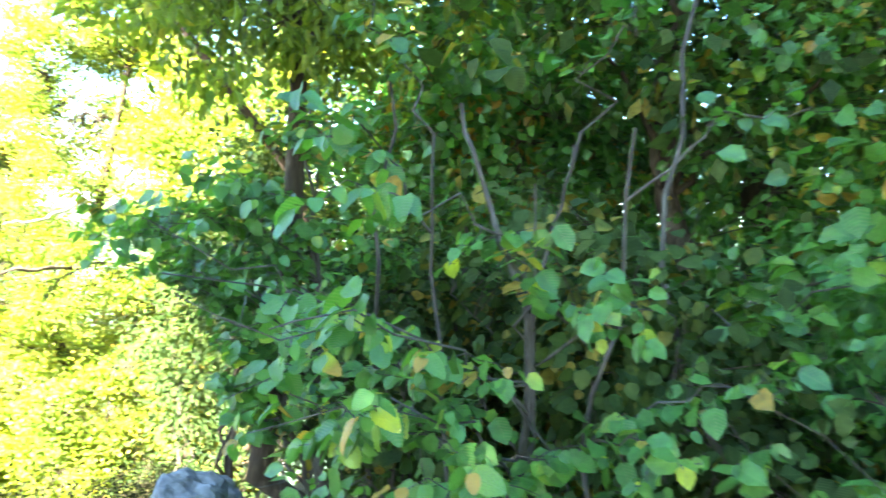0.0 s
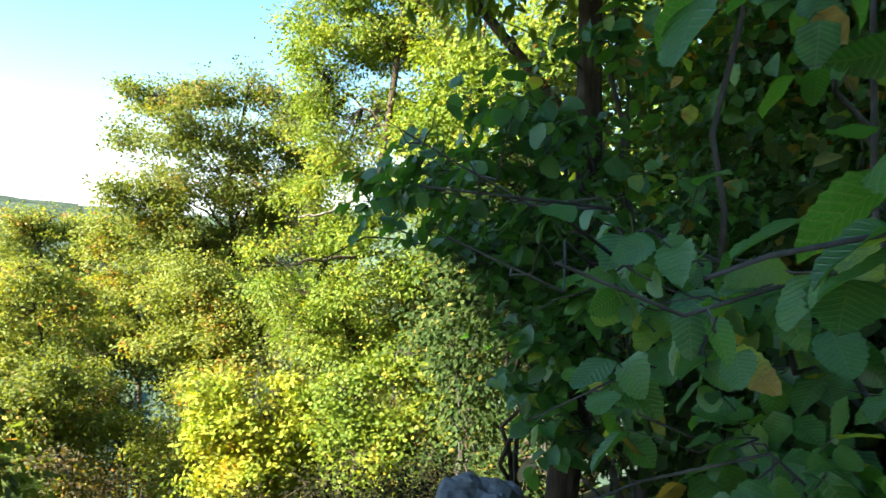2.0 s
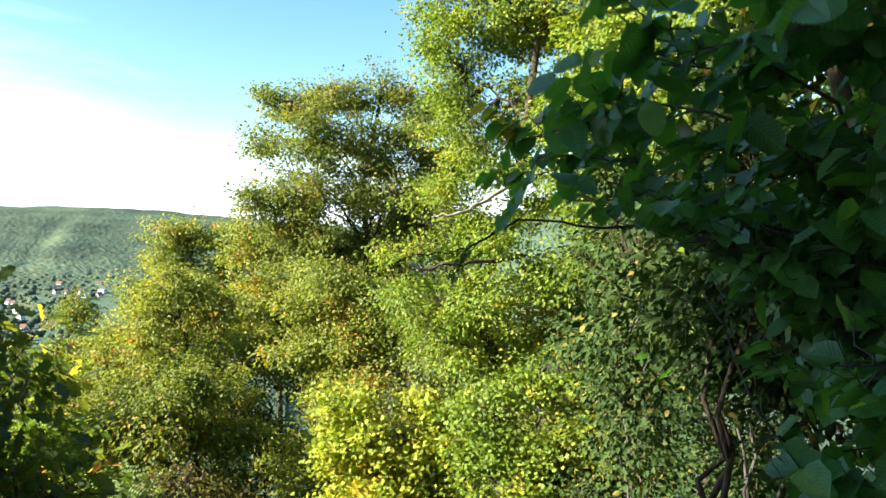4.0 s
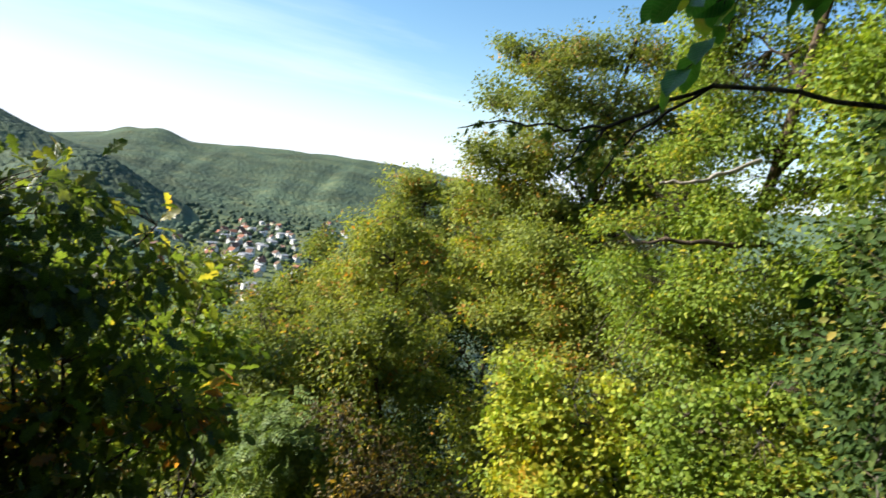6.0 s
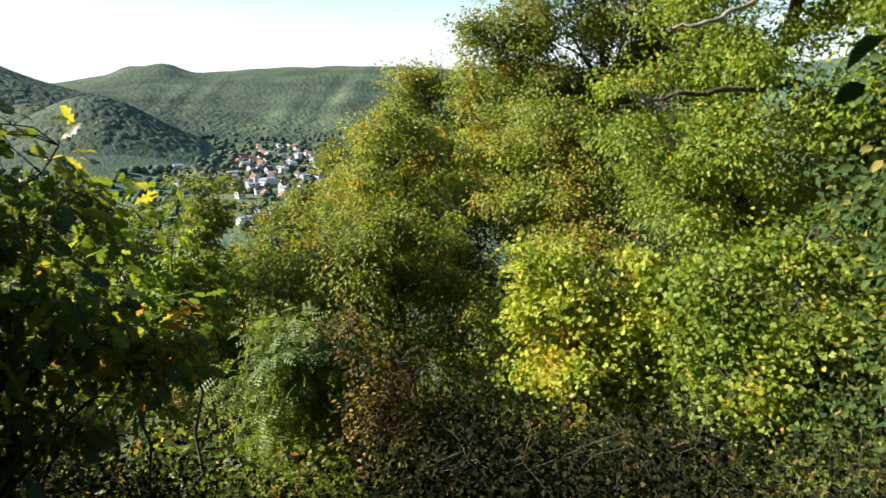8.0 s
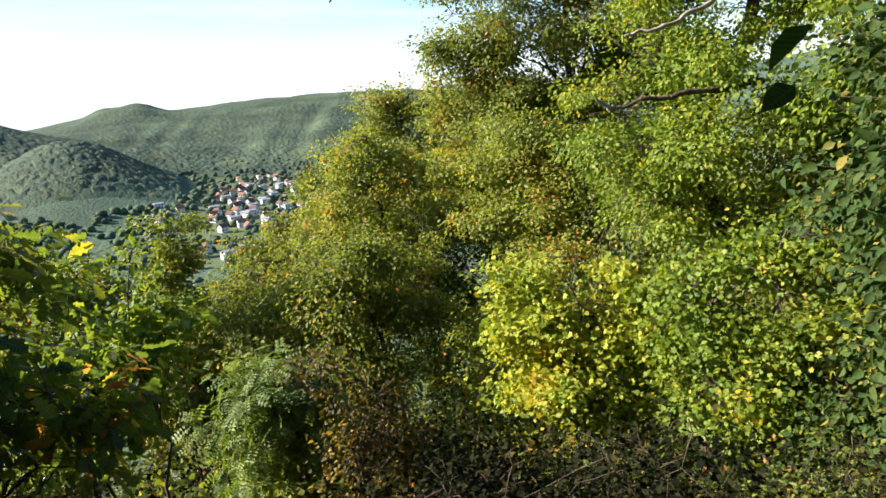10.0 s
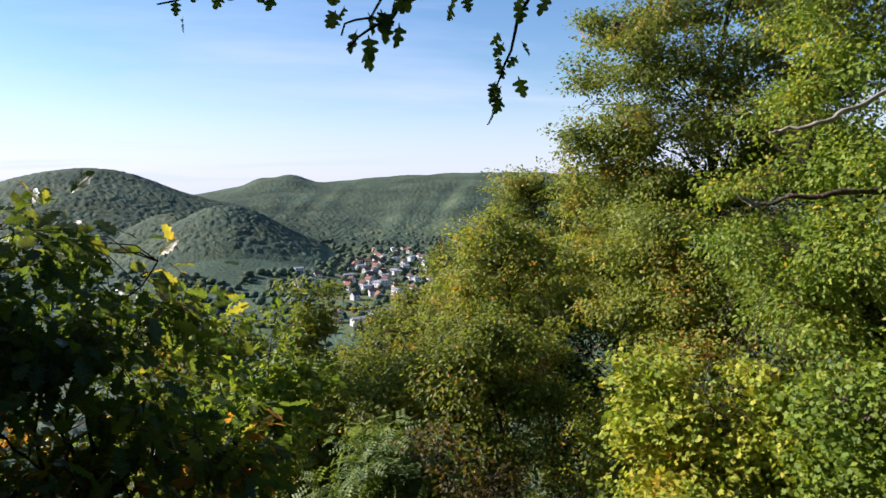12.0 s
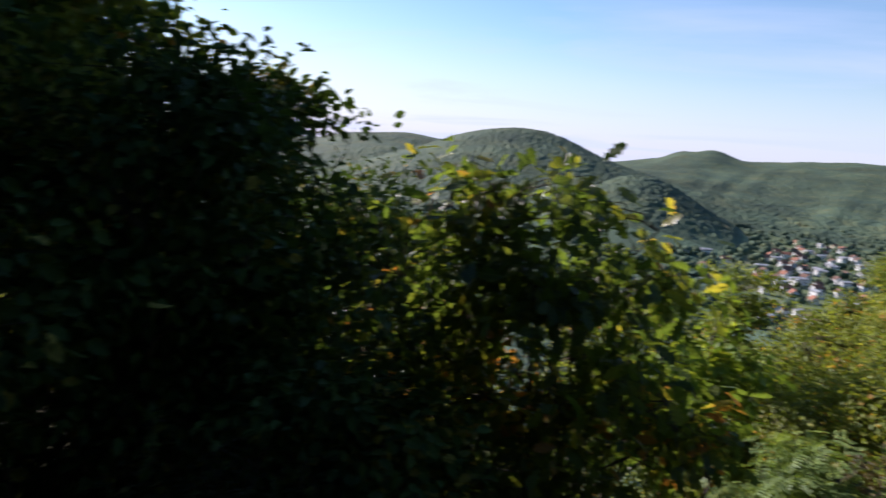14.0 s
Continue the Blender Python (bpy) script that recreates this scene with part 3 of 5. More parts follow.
def far_woods(name, label, az0, az1, r0, r1, n, size, detail, seed, test, squash=0.75):
    """Tree crowns of a distant wood as small uneven lumps, all one mass."""
    rng = np.random.default_rng(seed)
    bm = bmesh.new()
    bmesh.ops.create_icosphere(bm, subdivisions=detail, radius=1)
    bm.verts.ensure_lookup_table()
    T = np.array([v.co[:] for v in bm.verts])
    F = np.array([[v.index for v in f.verts] for f in bm.faces])
    bm.free()
    az, r = rng.uniform(az0, az1, n), np.sqrt(rng.uniform(r0 ** 2, r1 ** 2, n))
    x, y = VIEW[0] - r * np.sin(np.radians(az)), VIEW[1] + r * np.cos(np.radians(az))
    z = terrain(x, y)
    keep = test(az, r, z, rng)
    x, y, z = x[keep], y[keep], z[keep]
    k = len(x)
    s = size * rng.uniform(0.55, 1.35, k)
    jig = rng.uniform(0.7, 1.3, (k, len(T)))
    t = rng.uniform(0, 6.28, k)
    tx = T[None, :, 0] * np.cos(t)[:, None] - T[None, :, 1] * np.sin(t)[:, None]
    ty = T[None, :, 0] * np.sin(t)[:, None] + T[None, :, 1] * np.cos(t)[:, None]
    V = np.stack([x[:, None] + s[:, None] * tx * jig, y[:, None] + s[:, None] * ty * jig,
                  z[:, None] + s[:, None] * squash * (0.7 + T[None, :, 2] * jig * rng.uniform(0.8, 1.5, (k, 1)))], 2)
    FF = (np.arange(k)[:, None, None] * len(T) + F[None]).reshape(-1, 3)
    part(name, mesh_np(name, V.reshape(-1, 3), [FF], CANOPY, shade=True), None)
    ob = scene.collection.objects[-1]
    tagged(ob, label, "woods", kind="stuff")


def crown_relief(x, y, cell, seed):
    """Height of a closed tree canopy: a dome over each jittered cell, with taller and lower crowns."""
    x, y = x + 0.6 * cell * np.sin(y / (2.3 * cell) + np.sin(x / (5.1 * cell))), y + 0.6 * cell * np.sin(x / (2.9 * cell) + 1.3 * np.sin(y / (4.3 * cell)))
    gx, gy = np.floor(x / cell), np.floor(y / cell)
    best, tall = np.full(x.shape, 9.0), np.zeros(x.shape)

    def chance(a, b, k):
        return np.modf(np.abs(np.sin(a * 127.1 + b * 311.7 + k * 74.7 + seed) * 43758.5453))[0]

    for i in (-1, 0, 1):
        for j in (-1, 0, 1):
            a, b = gx + i, gy + j
            d = np.hypot(x / cell - a - chance(a, b, 1), y / cell - b - chance(a, b, 2)) / (0.75 + 0.5 * chance(a, b, 3))
            near = d < best
            tall = np.where(near, chance(a, b, 4), tall)
            best = np.where(near, d, best)
    return (0.55 + 0.45 * tall) * np.sqrt(np.clip(1 - best ** 2, 0, 1)) + 0.25 * tall


def canopy_sheet(name, label, az0, az1, r0, r1, columns, rows, cell, height, test, seed):
    """The closed canopy of distant woods as one uneven sheet over the terrain."""
    A, R = np.meshgrid(np.radians(np.linspace(az0, az1, columns)), np.geomspace(r0, r1, rows))
    x, y = VIEW[0] - R * np.sin(A), VIEW[1] + R * np.cos(A)
    z = terrain(x, y)
    w = test(np.degrees(A), R, z)
    relief = crown_relief(x, y, cell, seed)
    even = smooth((R - 1250) / 500)          # crown relief is flatter on the farther woods
    top = z + w * height * (relief * (1 - 0.3 * even) + 0.15 * even) + 0.3 * w - 0.3
    i = np.arange(rows - 1)[:, None] * columns + np.arange(columns - 1)[None]
    Q = np.stack([i, i + columns, i + columns + 1, i + 1], 2).reshape(-1, 4)
    ok = w.ravel() > 0
    ob = new(name, mesh_np(name, np.stack([x, y, top], 2).reshape(-1, 3), [Q[ok[Q].any(1)]], CANOPY))
    tagged(ob, label, "woods", kind="stuff")


canopy_sheet("far_woods", "hazy green woods covering hills and the long far ridge", 68, 128, 760, 2800, 760, 330, 7.5, 4.4, lambda az, r, z: smooth((r - 765) / 60) * smooth((z + 98.5) / 5) * np.maximum(smooth((r - 1130) / 90), np.maximum(smooth((82.3 - az) / 1.0), smooth((az - 91) / 1.0))), 3)
canopy_sheet("lower_slope_woods", "wooded lower slope above the village", 64, 126, 36, 450, 330, 170, 4.6, 4.2, lambda az, r, z: smooth((445 - r) / 20) * smooth((r - 36) / 4), 6)
far_woods("valley_trees", "dark garden and roadside trees between village houses", 78, 125, 420, 1350, 4200, 4.2, 1, 5,
          lambda az, r, z, g: (z < -84) & (g.random(len(z)) < np.where(az > 91, 1.0, 0.55)))


def box(bm, x0, x1, y0, y1, z0, z1):
    v = [bm.verts.new(p) for p in ((x0, y0, z0), (x1, y0, z0), (x1, y1, z0), (x0, y1, z0), (x0, y0, z1), (x1, y0, z1), (x1, y1, z1), (x0, y1, z1))]
    for f in ((0, 3, 2, 1), (4, 5, 6, 7), (0, 1, 5, 4), (1, 2, 6, 5), (2, 3, 7, 6), (3, 0, 4, 7)):
        bm.faces.new([v[i] for i in f])
    return v


def bm_mesh(name, bm, mat):
    me = bpy.data.meshes.new(name)
    bm.normal_update()
    bm.to_mesh(me)
    bm.free()
    me.materials.append(mat)
    return me


def house(w, d, h, pitch, wall_mat, roof_mat, label, chimney=True):
    root = thing("house", (0, 0, -500), label, "house", "village houses")
    bm = bmesh.new()
    box(bm, -w / 2, w / 2, -d / 2, d / 2, -3, h)
    g = [bm.verts.new(p) for p in ((-w / 2, -d / 2, h), (-w / 2, d / 2, h), (-w / 2, 0, h + pitch), (w / 2, -d / 2, h), (w / 2, d / 2, h), (w / 2, 0, h + pitch))]
    bm.faces.new((g[0], g[2], g[1]))
    bm.faces.new((g[3], g[4], g[5]))
    part("wall", bm_mesh("wall", bm, wall_mat), root)
    bm = bmesh.new()
    for s in (-1, 1):
        a, e, t = h + pitch + 0.12, 0.6, 0.22
        pts = [(0, a), (s * (d / 2 + e), h - e * pitch / (d / 2) + 0.12)]
        low = [bm.verts.new((x, y, z)) for x in (-w / 2 - e, w / 2 + e) for y, z in pts]
        up = [bm.verts.new((x, y, z + t)) for x in (-w / 2 - e, w / 2 + e) for y, z in pts]
        for f in ((low[0], low[1], low[3], low[2]), (up[0], up[2], up[3], up[1]), (low[0], up[0], up[1], low[1]),
                  (low[2], low[3], up[3], up[2]), (low[1], up[1], up[3], low[3]), (low[0], low[2], up[2], up[0])):
            bm.faces.new(f)
    bmesh.ops.recalc_face_normals(bm, faces=bm.faces[:])
    roof = part("roof", bm_mesh("roof", bm, roof_mat), root)
    if chimney:
        bm = bmesh.new()
        box(bm, w * 0.18, w * 0.18 + 0.7, 0.3, 1.0, h + pitch * 0.5, h + pitch + 1.0)
        part("chimney", bm_mesh("chimney", bm, TILE_BROWN), roof)
    n = max(2, int(w / 3.2))
    rows = 2 if h > 4.5 else 1
    for sy in (-1, 1):
        for fl in range(rows):
            for i in range(n):
                x = -w / 2 + w * (i + 0.5) / n
                bm = bmesh.new()
                y0, y1 = sorted((sy * (d / 2 + 0.03), sy * (d / 2 - 0.15)))
                box(bm, x - 0.6, x + 0.6, y0, y1, 0.9 + fl * 2.8, 2.3 + fl * 2.8)
                part("window", bm_mesh("window", bm, GLASS), root)
    for sx in (-1, 1):
        bm = bmesh.new()
        x0, x1 = sorted((sx * (w / 2 + 0.03), sx * (w / 2 - 0.15)))
        box(bm, x0, x1, -0.6, 0.6, h - 1.6, h - 0.2)
        part("window", bm_mesh("window", bm, GLASS), root)
    return root


def village():
    rng = np.random.default_rng(21)
    kinds = [house(7.6, 6.4, 4.8, 2.5, PLASTER, TILE_RED, "white plastered village house with red tiled roof"),
             house(7, 6.2, 4.7, 2.4, PLASTER, TILE_BROWN, "white plastered village house with brown tiled roof"),
             house(8.2, 6, 3.1, 2.4, CREAM, TILE_RED, "cream plastered low village house with red roof"),
             house(10, 6.6, 5.0, 0.9, PLASTER, TILE_GREY, "long white village building with flat grey roof", False)]
    spots = []
    for az0, az1, r0, r1, n in ((82.5, 89.6, 620, 900, 44), (83.0, 87.5, 900, 1120, 20), (84.5, 91, 490, 560, 8), (92, 97, 600, 760, 4), (77.5, 81, 1060, 1230, 8)):
        tries = 0
        while n and tries < 600:
            tries += 1
            az, r = rng.uniform(az0, az1), rng.uniform(r0, r1)
            x, y = at(az, r)
            if all((x - a) ** 2 + (y - b) ** 2 > 12 ** 2 for a, b in spots):
                spots.append((x, y))
                n -= 1
    for i, (x, y) in enumerate(spots):
        m = pose(x, y, ground_z(x, y) + 0.6, 0, 0, rng.choice([20, 35, 110, 125]) + rng.normal(0, 8))
        if i < 4:
            kinds[i].matrix_basis = m
        else:
            copy_thing(kinds[(3, 1, 1, 3, 2, 1, 0)[i % 7]], m)


village()

# ---- trees across the drop, beside the lookout ----
def crown_tree(az, r, top, radius, low, label, **kw):
    """A tree at a bearing and distance, with a crown from height low to top (world heights)."""
    x, y, z = foot(az, r)
    cz, rz = (top + low) / 2 - z, (top - low) / 2
    g = np.random.default_rng(kw.get("seed", 1) + 99)
    blobs = [(0, 0, cz, radius, radius, rz)]
    for _ in range(kw.pop("lobes", 4)):
        a = g.uniform(0, 6.28)
        q = g.uniform(0.35, 0.65) * radius
        blobs.append((q * math.cos(a), q * math.sin(a), cz + g.uniform(-0.55, 0.6) * rz, radius * 0.6, radius * 0.6, rz * 0.42))
    return tree(kw.pop("name", "tree"), (x, y, z), blobs, label, **kw)


def tree_at(name, az, r, lobes, label, **kw):
    """A tree at a bearing and distance; lobes of the crown: metres sideways (towards higher bearings), world height, radius, half height, metres behind."""
    x, y, z = foot(az, r)
    c, n = math.cos(radians(az)), math.sin(radians(az))
    blobs = [(-c * side - n * back, -n * side + c * back, h - z, rad, rad, half) for side, h, rad, half, back in lobes]
    return tree(name, (x, y, z), blobs, label, **kw)


maple = tree_at("field_maple", 62.3, 17.0, [(2.0, 3.7, 1.0, 0.7, 0), (1.7, 5.0, 0.9, 0.6, 0.4), (2.3, 2.6, 0.7, 0.5, -0.3), (0.5, 5.3, 1.2, 0.7, 0), (0.6, 3.9, 1.4, 0.9, -0.8), (0.9, 2.5, 1.3, 0.8, -0.6),
                                            (-1.1, 5.4, 1.2, 0.7, 0.2), (-1.3, 4.0, 1.3, 0.9, -0.5), (-0.9, 2.6, 1.5, 1.0, -0.9), (-2.5, 5.2, 1.1, 0.8, 0), (-2.6, 3.8, 1.2, 0.9, 0), (-2.3, 2.2, 1.3, 1.1, 0.2), (0.2, 1.2, 1.6, 0.8, 0.3), (-1.6, 0.6, 1.6, 1.0, 0), (-0.4, -0.6, 1.7, 1.0, 0.2), (-2.6, -0.8, 1.6, 1.1, 0), (1.7, 1.7, 0.9, 0.7, 0.2), (1.0, 0.8, 1.2, 0.9, 0.3), (-1.6, 1.6, 1.5, 1.0, 0.3), (-3.2, 3.2, 1.2, 1.0, 0.5), (-3.4, 1.6, 1.3, 1.0, 0.4)],
                "tall field maple with small green leaves, some turning orange", clumps=3300, per=24, leaf=0.088, shape=FAR_LEAF, mat=GREEN, trunk=0.20, limbs=22, seed=11, spread=0.30, shell=0.5, lump=0.45, twig_share=0.35)
broad = tree_at("green_maple", 49.5, 10.6, [(1.6, 0.5, 0.7, 0.5, 0), (1.3, 1.4, 0.8, 0.5, 0), (0.9, 2.2, 0.9, 0.5, 0.3), (0.1, 0.4, 1.0, 0.6, -0.5), (0.0, 1.5, 1.0, 0.6, -0.2), (-0.2, 2.7, 1.0, 0.6, 0.2), (-1.2, 3.6, 1.0, 0.6, 0.3),
                                            (-1.4, 2.3, 1.1, 0.7, 0), (-1.3, 0.9, 1.1, 0.7, -0.3), (-2.4, 4.4, 1.1, 0.8, 0.2), (-2.5, 2.9, 1.1, 0.8, 0), (-2.6, 1.2, 1.1, 0.8, 0),
                                            (0.6, 3.5, 0.9, 0.7, 0.4), (0.7, 4.6, 1.0, 0.8, 0.4), (1.0, 5.7, 1.0, 0.8, 0.5), (-0.6, 4.2, 1.1, 0.9, 0.3), (-0.4, 5.5, 1.1, 0.9, 0.3), (-1.7, 5.4, 1.2, 0.9, 0.2), (0.3, 6.6, 1.2, 0.8, 0.3), (-1.4, 6.8, 1.3, 0.8, 0.3), (0.6, -0.6, 1.0, 0.6, 0), (-0.9, -0.6, 1.1, 0.6, -0.2)],
                "broad maple with fresh green leaves and broken boughs", clumps=3300, per=20, leaf=0.072, shape=[FAR_LEAF, SIMPLE], mat=BRIGHT, trunk=0.18, limbs=20, seed=12, spread=0.26, lump=0.5)
for az, r, lab, sd in ((34.0, 9.0, "tall light green maple at the forest edge", 161), (22.5, 7.8, "light green maple in front of the forest", 162)):
    tree_at("green_maple", az, r, [(0.9, 1.2, 1.0, 0.8, 0), (-0.8, 1.4, 1.0, 0.8, 0), (0.3, 2.6, 1.1, 0.8, 0), (1.0, 3.6, 1.0, 0.8, 0), (-0.9, 3.3, 1.0, 0.8, 0), (0.4, 4.7, 1.2, 0.8, 0), (-0.8, 5.2, 1.1, 0.8, 0), (0.8, 6.0, 1.1, 0.8, 0.2)], lab,
            clumps=1000, per=16, leaf=0.085, shape=[FAR_LEAF, SIMPLE], mat=BRIGHT, trunk=0.12, limbs=10, seed=sd, spread=0.28, lump=0.5, twig_share=0.3)
tree_at("hornbeam", 73.0, 28.0, [(1.0, 1.4, 0.6, 0.45, 0), (0.2, 1.0, 1.3, 0.7, 0), (-0.9, 1.3, 1.0, 0.6, 0), (1.5, 0.2, 1.0, 0.8, 0), (-0.4, -0.6, 1.9, 1.2, -0.5), (1.2, -1.8, 1.7, 1.2, -0.8), (-1.4, -2.0, 1.8, 1.3, -0.5), (0.8, -4.0, 2.0, 1.6, -1), (-2.2, 0.4, 1.2, 0.8, 0)],
        "rust-tinged hornbeam with browning leaves", clumps=1300, per=26, leaf=0.14, shape=FAR_LEAF, mat=OLIVE, trunk=0.18, limbs=14, seed=13, spread=0.36, lump=0.5, twig_share=0.3)
tree_at("hornbeam", 67.0, 21.0, [(1.2, 0.8, 1.0, 0.6, 0), (0.2, 1.3, 1.2, 0.7, 0), (-1.2, 1.3, 1.2, 0.7, 0), (0.9, -0.6, 1.4, 0.9, -0.4), (-0.9, -0.4, 1.5, 0.9, -0.3), (1.1, -2.2, 1.5, 1.1, -0.6), (-1.0, -2.1, 1.5, 1.0, -0.4), (-2.6, 0.2, 1.2, 1.0, 0.2)],
        "olive-green hornbeam beside a taller maple", clumps=1500, per=24, leaf=0.11, shape=FAR_LEAF, mat=OLIVE, trunk=0.15, limbs=14, seed=14, spread=0.30, lump=0.5, twig_share=0.3)
tree_at("hornbeam", 63.0, 14.5, [(0.9, -0.2, 0.8, 0.5, 0), (0.0, 0.3, 1.0, 0.6, 0), (-0.9, 0.1, 0.9, 0.6, 0), (0.7, -1.2, 0.9, 0.6, -0.2), (-0.5, -1.2, 1.1, 0.7, -0.2), (-1.5, -0.8, 0.9, 0.8, 0), (0.2, -2.2, 0.8, 0.7, 0)],
        "olive young hornbeam with dry twigs", clumps=1150, per=20, leaf=0.085, shape=[FAR_LEAF, SIMPLE], mat=OLIVE, trunk=0.10, limbs=12, seed=115, spread=0.26, lump=0.5)
tree_at("slope_tree", 75.5, 16.0, [(0.3, 0.2, 0.8, 0.6, 0), (-0.5, -0.5, 0.9, 0.6, 0), (0.9, -0.9, 0.9, 0.7, 0), (0.1, -1.9, 1.2, 0.8, -0.3), (1.2, -2.6, 1.0, 0.8, 0), (0.0, -3.4, 1.1, 0.9, -0.2)],
        "olive slope tree with dense twigs", clumps=950, per=20, leaf=0.09, shape=[FAR_LEAF, SIMPLE], mat=OLIVE, trunk=0.10, limbs=10, seed=18, spread=0.26, lump=0.5)
tree_at("slope_tree", 78.8, 20.0, [(0.0, -0.6, 0.8, 0.6, 0), (0.6, -1.4, 1.0, 0.7, 0), (-0.6, -1.3, 1.0, 0.7, 0), (0.9, -2.6, 1.2, 0.9, 0), (-0.6, -2.8, 1.3, 1.0, 0), (0.3, -4.4, 1.5, 1.3, 0)],
        "green slope tree below the hornbeams", clumps=900, per=22, leaf=0.10, shape=FAR_LEAF, mat=OLIVE, trunk=0.10, limbs=10, seed=17, spread=0.28, lump=0.5)
tree_at("narrow_tree", 81.5, 36.0, [(0.0, -1.7, 0.45, 0.7, 0), (0.1, -2.9, 0.8, 1.0, 0), (-0.2, -4.5, 1.2, 1.3, 0), (0.3, -6.5, 1.6, 1.8, 0)],
        "narrow dark green tree on the slope", clumps=620, per=22, leaf=0.15, shape=FAR_LEAF, mat=GREEN, trunk=0.13, limbs=9, seed=16, spread=0.36, lump=0.4)
tree_at("slope_tree", 84.6, 21.0, [(0.0, -2.2, 0.9, 0.6, 0), (0.9, -2.8, 0.9, 0.6, 0), (-0.9, -2.6, 1.0, 0.7, 0), (0.0, -3.6, 1.4, 0.9, 0), (1.3, -4.2, 1.1, 0.9, 0), (-0.5, -5.0, 1.6, 1.2, 0)],
        "green tree on the steep slope", clumps=800, per=22, leaf=0.11, shape=FAR_LEAF, mat=GREEN, trunk=0.1, limbs=9, seed=116, spread=0.3, lump=0.6)
tree_at("slope_tree", 83.0, 11.5, [(0.0, -1.9, 0.7, 0.5, 0), (0.8, -2.3, 0.7, 0.5, 0), (-0.7, -1.7, 0.7, 0.5, 0), (0.2, -2.9, 1.1, 0.7, 0), (-0.6, -3.4, 1.0, 0.8, 0)],
        "low green slope tree with fine leaves", clumps=750, per=18, leaf=0.075, mat=GREEN, trunk=0.08, limbs=10, seed=19, spread=0.24, lump=0.6)
tree_at("slope_tree", 76.5, 11.0, [(0.0, -1.3, 0.6, 0.45, 0), (0.6, -1.9, 0.7, 0.5, 0), (-0.4, -2.1, 0.7, 0.5, 0.2), (0.3, -3.0, 0.8, 0.7, 0)],
        "green slope tree beside a dark gap", clumps=600, per=18, leaf=0.075, mat=GREEN, trunk=0.08, limbs=10, seed=120, spread=0.22, lump=0.6)
tree_at("slope_tree", 90.5, 15.0, [(0.0, -2.9, 0.9, 0.6, 0), (1.1, -3.2, 1.0, 0.7, 0), (-1.0, -3.0, 1.0, 0.7, 0), (0.0, -4.4, 1.7, 1.2, 0)],
        "low green slope tree above the village", clumps=700, per=20, leaf=0.10, shape=[FAR_LEAF, SIMPLE], mat=GREEN, trunk=0.10, limbs=9, seed=20, spread=0.28, lump=0.6)
tree_at("slope_tree", 100.0, 14.0, [(0.0, -1.9, 1.0, 0.7, 0), (1.3, -1.7, 1.1, 0.8, 0), (-1.0, -2.2, 1.0, 0.7, 0), (0.2, -3.4, 1.7, 1.2, 0)],
        "green slope tree behind saplings", clumps=700, per=20, leaf=0.10, shape=[FAR_LEAF, SIMPLE], mat=GREEN, trunk=0.10, limbs=9, seed=21, spread=0.28, lump=0.6)
for az, r, h, mt, sd, lab in ((58.5, 13.6, 0.3, OLIVE, 141, "olive slope tree behind a yellow maple"), (51.5, 13.4, 0.2, GREEN, 142, "green slope tree behind young maples"), (44.5, 12.6, 0.9, GREEN, 143, "green slope tree under a broad maple"),
                              (69.0, 16.4, -1.6, SHADELEAF, 144, "dark slope tree in the shade of hornbeams"), (64.0, 11.8, -1.7, OLIVE, 145, "low olive slope tree under hornbeams"), (37.0, 10.5, 1.8, GREEN, 146, "green slope tree beside the forest")):
    tree_at("slope_tree", az, r, [(0.0, h - 0.4, 0.9, 0.6, 0), (0.9, h - 1.0, 0.9, 0.7, 0), (-0.9, h - 0.9, 1.0, 0.7, 0), (0.3, h - 2.0, 1.4, 0.9, 0), (-0.8, h - 2.6, 1.3, 1.0, 0), (0.6, h - 3.6, 1.4, 1.2, 0.2)], lab,
            clumps=760, per=18, leaf=0.085, shape=[FAR_LEAF, SIMPLE], mat=mt, trunk=0.09, limbs=9, seed=sd, spread=0.27, lump=0.5, twig_share=0.4)
# dark mass at the drop: its shade is in the leaf colour
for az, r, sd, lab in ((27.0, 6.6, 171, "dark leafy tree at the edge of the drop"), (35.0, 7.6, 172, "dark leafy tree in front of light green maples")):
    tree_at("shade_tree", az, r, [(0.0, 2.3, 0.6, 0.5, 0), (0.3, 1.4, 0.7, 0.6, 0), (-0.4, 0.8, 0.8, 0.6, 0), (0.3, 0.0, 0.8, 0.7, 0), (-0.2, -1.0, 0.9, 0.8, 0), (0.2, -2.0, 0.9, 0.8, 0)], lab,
            clumps=560, per=16, leaf=0.08, mat=SHADELEAF, trunk=0.07, limbs=10, seed=sd, spread=0.25, lump=0.5)
tree_at("yellow_maple", 60.0, 8.6, [(0.45, -0.95, 0.32, 0.30, 0), (0.75, -1.45, 0.40, 0.35, 0), (0.35, -1.6, 0.50, 0.35, -0.3), (-0.45, -1.0, 0.35, 0.30, 0), (-0.75, -1.4, 0.42, 0.35, 0), (-0.35, -1.75, 0.45, 0.35, -0.3), (0.2, -2.4, 0.8, 0.5, -0.1), (-0.6, -2.4, 0.6, 0.5, 0)],
        "young maple with bright yellow leaves", clumps=760, per=18, leaf=0.064, shape=PALMATE, mat=MAPLE_YELLOW, trunk=0.045, limbs=11, seed=22, spread=0.24, bark=GREYBARK, lump=0.5)
